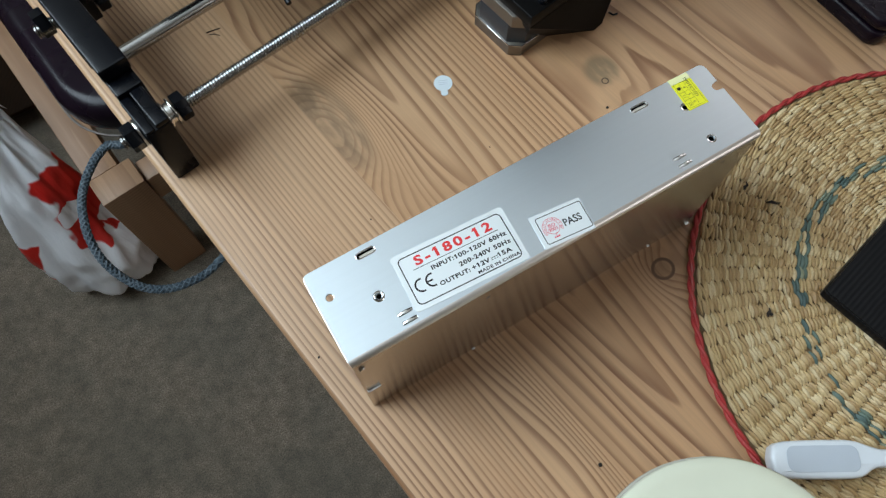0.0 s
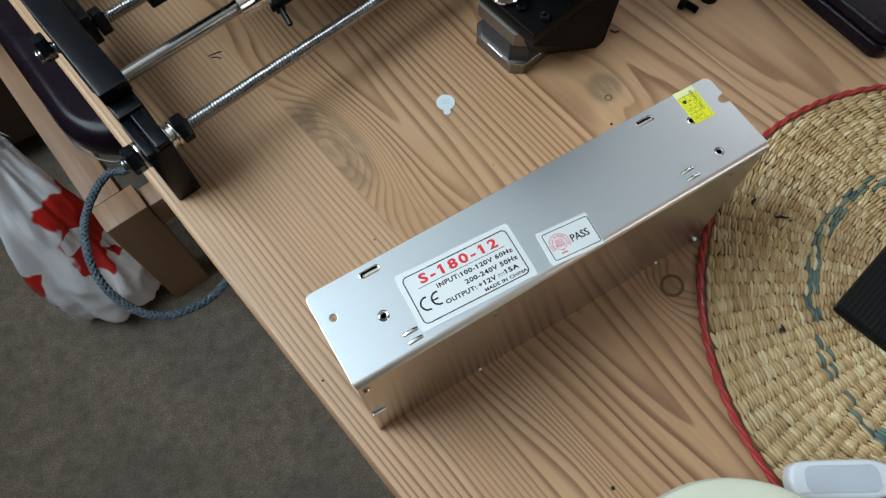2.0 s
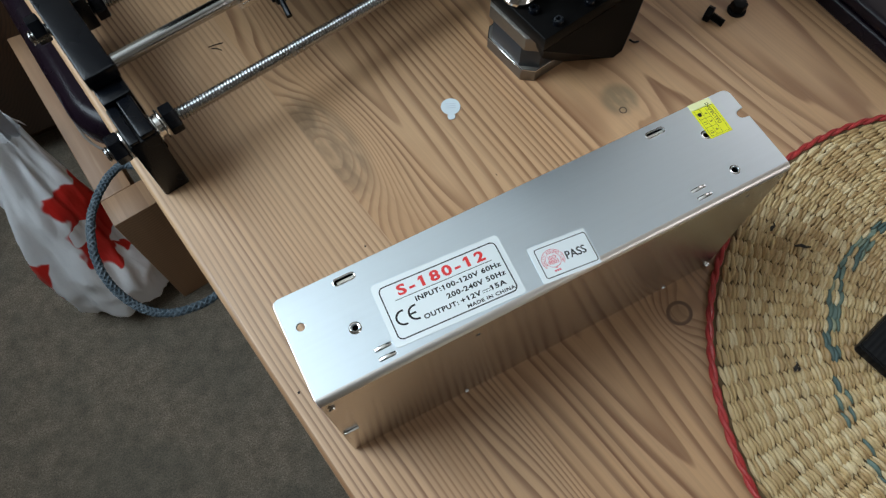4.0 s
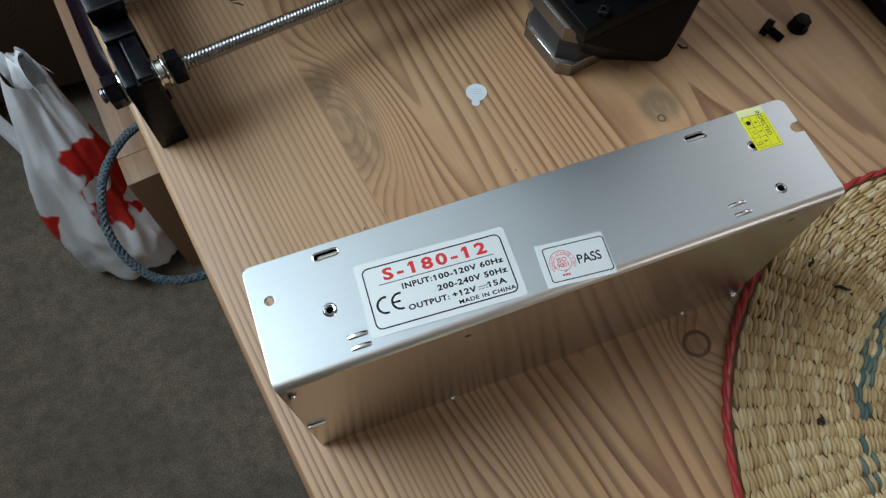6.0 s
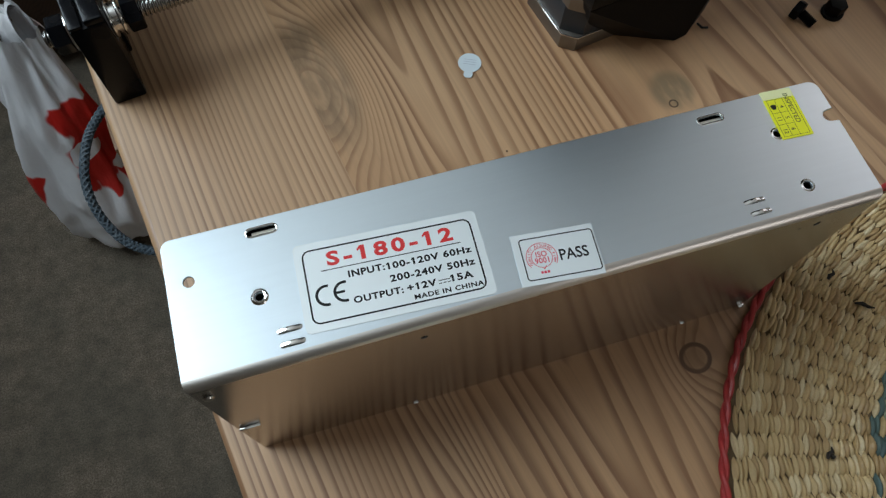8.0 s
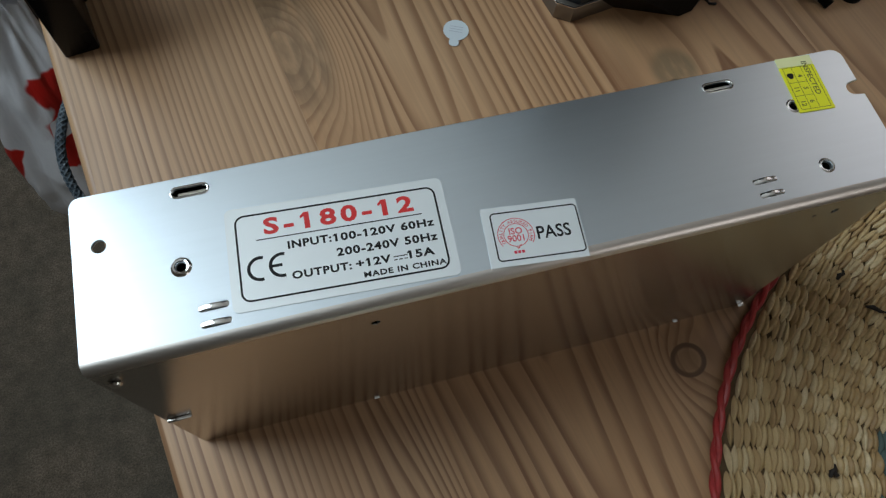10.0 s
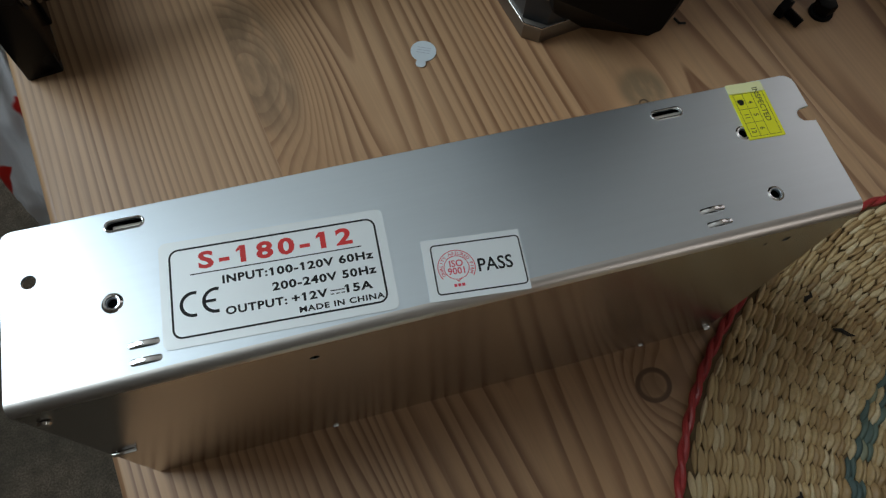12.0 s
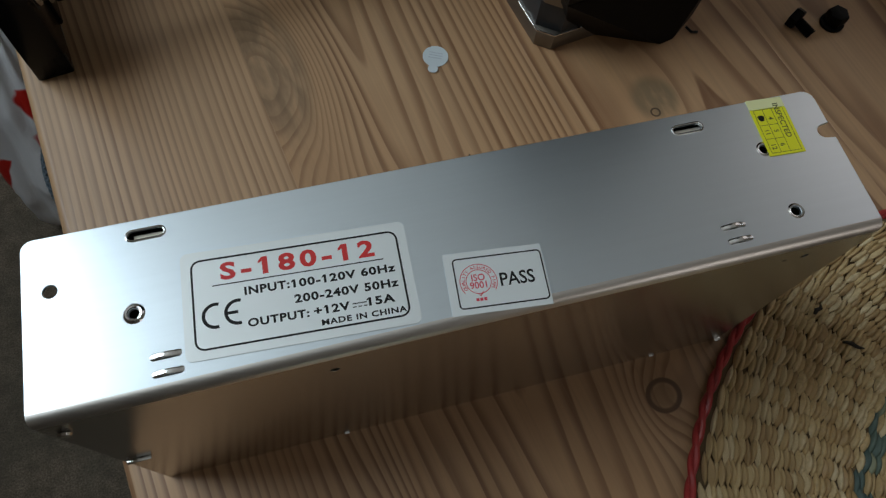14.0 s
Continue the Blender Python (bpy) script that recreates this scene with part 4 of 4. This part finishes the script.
V, F = threaded_rod(-0.040, 0.33, 0.0, RZ, 0.0041, 0.0018)
raw("threaded_rod", V, F, M_STEEL, printer, "bright threaded steel rod")


def nut(name, x, t, af, material, y=0.0):
    bm = prism(hexagon(af / 2 / math.cos(radians(30))), -t / 2, t / 2, 0.0008, 3)
    bm.transform(Matrix.Translation((x, y, RZ)) @ Matrix.Rotation(radians(90), 4, "Y") @ Matrix.Rotation(radians(18), 4, "Z"))
    return part(name, bm, material, printer)


nut("rod_nut", -0.0032, 0.0068, 0.0140, M_BLACK)
nut("rod_nut", -0.0335, 0.0072, 0.0140, M_BLACK)
for x in (-0.0125, -0.0082, -0.0289):
    part("washer", along_x(lathe([(0.0045, -0.0008), (0.0078, -0.0008), (0.0081, -0.0003), (0.0081, 0.0003), (0.0078, 0.0008), (0.0045, 0.0008)], 32), Matrix.Translation((x, 0, RZ))), M_CHROME, printer)
part("rod_collar", along_x(lathe([(0.0045, -0.0018), (0.0064, -0.0018), (0.0066, 0.0), (0.0064, 0.0018), (0.0045, 0.0018)], 28), Matrix.Translation((-0.0103, 0, RZ))), M_CHROME, printer)
part("smooth_rod", along_x(lathe([(0.0036, 0), (0.004, 0.0004), (0.004, 0.334), (0.0036, 0.3345)], 28), Matrix.Translation((-0.0112, 0.0325, 0.0540))), M_STEEL, printer, "polished smooth steel rod")
DY = 0.0985
far = part("corner_bracket", prism(rounded(-0.0280, DY - 0.0142, -0.0133, DY + 0.0126, 0.0012, 2), 0.0, 0.0475, 0.0008), M_BLACK, printer, "black moulded corner bracket")
part("ridge", prism(rounded(-0.0110, DY - 0.0140, -0.0040, DY + 0.0124, 0.0008, 2), 0.030, 0.0515, 0.0008), M_BLACK, far)
V, F = threaded_rod(-0.040, 0.33, DY - 0.004, RZ, 0.0041, 0.0018)
raw("threaded_rod", V, F, M_STEEL, printer, "bright threaded steel rod")
nut("rod_nut", -0.0335, 0.0072, 0.0140, M_BLACK, DY)
nut("rod_nut", 0.0005, 0.0068, 0.0140, M_BLACK, DY - 0.004)
# far frame of the printer and the bed that rides on the rods
part("frame_plate", box((0.205, -0.018, 0.0), (0.213, 0.33, 0.44), 0.001), M_BLACK_MATT, printer, "upright black frame plate")
part("end_plate", box((0.32, -0.02, 0.0), (0.336, 0.24, 0.062), 0.001), M_BLACK_MATT, printer)
part("bed", box((0.020, 0.034, 0.080), (0.30, 0.265, 0.086), 0.001), M_BLACK_MATT, printer, "black heated bed plate")
bear = part("linear_bearing", along_x(lathe([(0.0042, 0), (0.0072, 0), (0.0075, 0.0004), (0.0075, 0.0236), (0.0072, 0.024), (0.0042, 0.024)], 28), Matrix.Translation((0.060, 0.0325, 0.0540))), M_CHROME, printer, "steel linear bearing")
hold = prism([(p.x, p.y) for p in spline([(0.071, 0.048, 0), (0.071, 0.028, 0), (0.0735, 0.0175, 0), (0.079, 0.0145, 0), (0.0855, 0.017, 0), (0.092, 0.027, 0), (0.094, 0.048, 0)], 5)], 0.058, 0.0795, 0.003, 3)
part("bearing_holder", hold, M_WAX, printer, "cream bearing holder under the bed")
part("tie_strap", box((0.0722, 0.0125, 0.0575), (0.0890, 0.0152, 0.0625), 0.0006), M_BLACK_MATT, printer)
part("tie_lock", box((0.0738, 0.0108, 0.0560), (0.0795, 0.0155, 0.0640), 0.0008), M_BLACK_MATT, printer)
part("tie_tail", tube([(0.0765, 0.0115, 0.060), (0.0753, 0.006, 0.0595), (0.0742, -0.0005, 0.058)], 0.0016, 8), M_BLACK, printer, "cut black cable tie end")

# upright drive motor with its black bracket
zaxis = thing("motor_unit", "square stepper motor in a black bracket on the table", "motor", PR)
x0, y0, s = 0.1752, -0.0780, 0.0423


def chamfered(x0, y0, s, c):
    return [(x0 + c, y0), (x0 + s - c, y0), (x0 + s, y0 + c), (x0 + s, y0 + s - c), (x0 + s - c, y0 + s), (x0 + c, y0 + s), (x0, y0 + s - c), (x0, y0 + c)]


part("motor_end_cap", prism(chamfered(x0, y0, s, 0.0058), 0.0, 0.0095, 0.0006), M_CAST, zaxis, "grey cast lower motor cap")
part("motor_body", prism(chamfered(x0 + 0.0006, y0 + 0.0006, s - 0.0012, 0.0082), 0.0096, 0.0255, 0.0003), M_BLUEBLACK, zaxis, "dark laminated motor body")
part("motor_end_cap", prism(chamfered(x0, y0, s, 0.0058), 0.0256, 0.0352, 0.0006), M_CAST, zaxis, "grey cast upper motor cap")
part("bright_line", prism(chamfered(x0 - 0.0002, y0 - 0.0002, s + 0.0004, 0.0060), 0.0088, 0.0094, 0.0001, 1), M_CHROME, zaxis)
part("mount_plate", prism([(0.1765, -0.0853), (0.2570, -0.0853), (0.2640, -0.078), (0.2640, -0.02), (0.1765, -0.02)], 0.0360, 0.0450, 0.0008), M_BLACK_MATT, zaxis)
bm = bmesh.new()
for p in ((0.1768, -0.0850, 0.0358), (0.2570, -0.0850, 0.0358), (0.1930, -0.0710, 0.0005), (0.2300, -0.0940, 0.0005), (0.2375, -0.0935, 0.0005), (0.2525, -0.086, 0.0030), (0.2640, -0.078, 0.0358),
          (0.2205, -0.072, 0.0005), (0.2640, -0.03, 0.0005), (0.2640, -0.03, 0.0358), (0.2205, -0.03, 0.0005), (0.2205, -0.03, 0.0358), (0.2200, -0.0765, 0.0358), (0.1785, -0.0765, 0.0358), (0.1800, -0.0765, 0.0285)):
    bm.verts.new(p)
bmesh.ops.convex_hull(bm, input=bm.verts[:])
bmesh.ops.dissolve_limit(bm, angle_limit=0.02, verts=bm.verts[:], edges=bm.edges[:])
part("bracket_skirt", bm, M_BLACK_MATT, zaxis, "black plastic skirt reaching the table", angle=20)
part("side_wall", box((0.2400, -0.092, 0.0452), (0.2640, 0.03, 0.44), 0.0012), M_BLACK_MATT, zaxis)
for x, y in ((0.1843, -0.0665), (0.1893, -0.0805), (0.2120, -0.0805)):
    part("cap_screw", lathe([(0.0029, 0.0452), (0.0030, 0.0478), (0.0026, 0.0483), (0.0014, 0.0483), (0.0012, 0.0468)], 18), M_BLACK, zaxis, m=pose(x, y, 0))
part("drive_coupler", lathe([(0.009, 0.046), (0.0095, 0.0465)] + [(0.0095 - 0.0009 * (i % 2), 0.048 + 0.001 * i) for i in range(20)] + [(0.0095, 0.070)], 24), M_CHROME, zaxis, m=pose(0.1850, -0.0530, 0))
part("guide_rod", lathe([(0.004, 0.0452), (0.004, 0.1995)], 24), M_CHROME, zaxis, m=pose(0.2085, -0.066, 0))
part("lead_screw", lathe([(0.0038 - 0.0006 * (i % 2), 0.0702 + 0.0008 * i) for i in range(160)], 16), M_STEEL, zaxis, m=pose(0.1850, -0.0530, 0))
# out of view; added to shade the wood right of the motor
part("axis_carriage", prism(rounded(0.160, -0.098, 0.2385, -0.022, 0.006, 4), 0.20, 0.29, 0.003), M_BLACK_MATT, zaxis, "unseen black block on the upright rods, added for shade")
for x, z in ((0.2177, 0.0175), (0.2278, 0.019)):
    part("skirt_screw", lathe([(0.0016, 0), (0.0016, 0.0008), (0.0008, 0.0010)], 12), M_CHROME, zaxis, m=pose(x, -0.0858, z, 90))
part("loose_wire", tube([(0.246, -0.0905, 0.002), (0.2475, -0.0935, 0.001), (0.2505, -0.0945, 0.0007)], 0.0006, 6), M_BLACK, zaxis)

# ---- below the table ----
bench = thing("low_bench", "low bench frame of plain brown wood", "bench", pose(-0.186, 0.495, 0, 0, 0, 8))
part("post", box((0.0, 0.0, 0.0), (0.062, 0.045, 0.265), 0.002), M_BENCH, bench)
part("side_rail", box((0.0, 0.0465, 0.205), (0.045, 0.75, 0.263), 0.002), M_BENCH, bench)
part("post", box((0.0, 0.7515, 0.0), (0.062, 0.80, 0.265), 0.002), M_BENCH, bench)
part("cross_rail", box((0.0635, 0.005, 0.20), (0.50, 0.04, 0.255), 0.002), M_BENCH, bench)
part("cross_rail", box((0.0635, 0.755, 0.20), (0.50, 0.79, 0.255), 0.002), M_BENCH, bench)
part("post", box((0.5015, 0.0, 0.0), (0.56, 0.045, 0.265), 0.002), M_BENCH, bench)
part("post", box((0.5015, 0.7515, 0.0), (0.56, 0.80, 0.265), 0.002), M_BENCH, bench)

stool = thing("stool", "dark purple vinyl stool with pale piping under the table", "stool", pose(-0.126, 0.419, 0, 0, 0, 8))
seat = prism(rounded(0, 0, 0.34, 0.36, 0.075, 10), 0.452, 0.502, 0.02, 5)
part("seat", seat, M_SEAT, stool)
part("piping", ring_tube([(x, y, 0.456) for x, y in rounded(-0.001, -0.001, 0.341, 0.361, 0.076, 10)], 0.0014), M_PIPING, stool, "pale piping round the seat")
for x, y in ((0.10, 0.16), (0.28, 0.16), (0.10, 0.29), (0.28, 0.29)):
    part("leg", lathe([(0.014, 0), (0.014, 0.4515)], 16), M_DARKWOOD, stool, m=pose(x, y, 0))

# carrier bag
bag = thing("carrier_bag", "crumpled white plastic carrier bag with red print", "plastic bag", pose(-0.288, 0.584, 0, 0, 0, -35))
V, F = [], []
NS, NZ = 96, 60
for j in range(NZ + 1):
    t = j / NZ
    belly = math.sin(min(1, t / 0.12) * math.pi / 2) ** 0.7 * (1 - 0.70 * t ** 1.35)
    for i in range(NS):
        a = math.tau * i / NS
        ca, sa = math.cos(a), math.sin(a)
        # the film hangs in a few long pleats from the handles and bulges over what lies at the bottom
        pleat = 0.16 * (1 - abs(math.sin(2.5 * a + 0.9 * t + 0.4))) ** 2 * (0.25 + t) + 0.05 * math.sin(9 * a + 4 * t) * t
        dent = 0.26 * noise.noise(Vector((1.9 * ca + 3, 1.9 * sa, 3.2 * t))) + 0.09 * noise.noise(Vector((5 * ca, 5 * sa, 9 * t))) * (1.2 - t)
        ridge = 0.10 * (0.5 - abs(noise.noise(Vector((3.1 * ca + 7, 3.1 * sa, 4.5 * t + 2))))) + 0.05 * (0.5 - abs(noise.noise(Vector((7 * ca, 7 * sa + 4, 11 * t)))))
        rr = belly * (1 - pleat + dent + ridge)
        rim = 0.355 - 0.12 * max(0.0, -ca - 0.25) - 0.03 * max(0.0, ca)
        V.append((0.098 * rr * ca + 0.022 - 0.045 * t ** 1.4, 0.078 * rr * sa + 0.07 * t * t, max(0.0, rim * t + 0.012 * noise.noise(Vector((3 * ca, 3 * sa, 7 * t))) * t)))
for j in range(NZ):
    for i in range(NS):
        F.append((j * NS + i, j * NS + (i + 1) % NS, (j + 1) * NS + (i + 1) % NS, (j + 1) * NS + i))
F.append(tuple(range(NS))[::-1])
raw("bag_body", V, F, M_BAG, bag)


def strap(points, w):
    V, F = [], []
    pts = spline(points, 8)
    for i, p in enumerate(pts):
        t = i / (len(pts) - 1)
        d = (pts[min(i + 1, len(pts) - 1)] - pts[max(0, i - 1)]).normalized()
        side = d.cross(Vector((0.2, -0.5, 0.8))).normalized()
        nrm = side.cross(d)
        ww = w * (0.55 + 0.9 * abs(t - 0.5))
        for u in (-1, -0.5, 0, 0.5, 1):
            V.append(tuple(p + side * ww * u + nrm * 0.006 * math.sin(u * 5 + 7 * t)))
    for i in range(len(pts) - 1):
        for k in range(4):
            F.append((i * 5 + k, i * 5 + k + 1, i * 5 + k + 6, i * 5 + k + 5))
    return V, F


V, F = strap([(-0.010, 0.060, 0.29), (-0.025, 0.066, 0.345), (-0.055, 0.072, 0.368), (-0.100, 0.068, 0.345), (-0.110, 0.050, 0.27), (-0.065, 0.030, 0.19)], 0.014)
raw("handle", V, F, M_BAG, bag, "stretched white film handle")
V, F = strap([(0.0, 0.045, 0.28), (-0.012, 0.058, 0.340), (-0.030, 0.085, 0.352), (-0.035, 0.105, 0.29)], 0.016)
raw("handle", V, F, M_BAG, bag, "stretched white film handle")

# braided cable hanging in a loop
cable = thing("braided_cable", "thick grey-blue braided cable hanging in a loop", "cable", pose(0.002, -0.006, 0))
line_ = spline([(0.03, 0.52, 0.66), (-0.05, 0.54, 0.46)] + [(-0.108, 0.512, 0.36),
                (-0.136, 0.52, 0.35),
                (-0.159, 0.506, 0.35),
                (-0.182, 0.483, 0.345),
                (-0.195, 0.458, 0.34),
                (-0.203, 0.424, 0.33),
                (-0.202, 0.395, 0.31),
                (-0.189, 0.368, 0.29),
                (-0.167, 0.349, 0.28),
                (-0.134, 0.338, 0.28),
                (-0.09, 0.343, 0.28)] + [(-0.01, 0.36, 0.34), (0.06, 0.40, 0.48), (0.08, 0.42, 0.66)], 14)
part("core", tube(line_, 0.0041, 12), M_CORE, cable)
for hand, cnt in ((1, 4), (-1, 4)):
    for q in range(cnt):
        pts = []
        for i, p in enumerate(line_):
            d = (line_[min(i + 1, len(line_) - 1)] - line_[max(0, i - 1)]).normalized()
            u = d.cross(Vector((0.13, 0.21, 1))).normalized()
            w = u.cross(d)
            a = hand * i * 0.62 + math.tau * q / cnt
            pts.append(p + (u * math.cos(a) + w * math.sin(a)) * (0.0042 + 0.0002 * math.sin(i * 1.24 + q)))
        part("braid_strand", tube(pts, 0.0014, 5), M_SLEEVE, cable)

# dark furniture at the far wall
cab = thing("low_cabinet", "dark brown wooden cabinet against the wall", "cabinet", pose(-0.98, 0.88, 0))
part("carcass", box((0.0, 0.02, 0.05), (1.5, 0.42, 0.36), 0.004), M_DARKWOOD, cab)
part("plinth", box((0.03, 0.05, 0.0), (1.47, 0.40, 0.049)), M_DARKWOOD, cab)
part("top", box((-0.01, 0.0, 0.361), (1.51, 0.43, 0.385), 0.004), M_DARKWOOD, cab)
for i in range(3):
    d = part("door", box((0.01 + 0.497 * i, 0.0, 0.06), (0.496 + 0.497 * i, 0.0185, 0.35), 0.003), M_DARKWOOD, cab)
    part("handle", box((0.44 + 0.497 * i, -0.014, 0.17), (0.455 + 0.497 * i, -0.0005, 0.25), 0.004), M_STEEL, d)

# strands of the mat nearest to the power supply, one by one
for i in sorted(near):
    o = new("strand", unit_me)
    o.parent = mat
    o.matrix_basis = STRANDS[i][0]
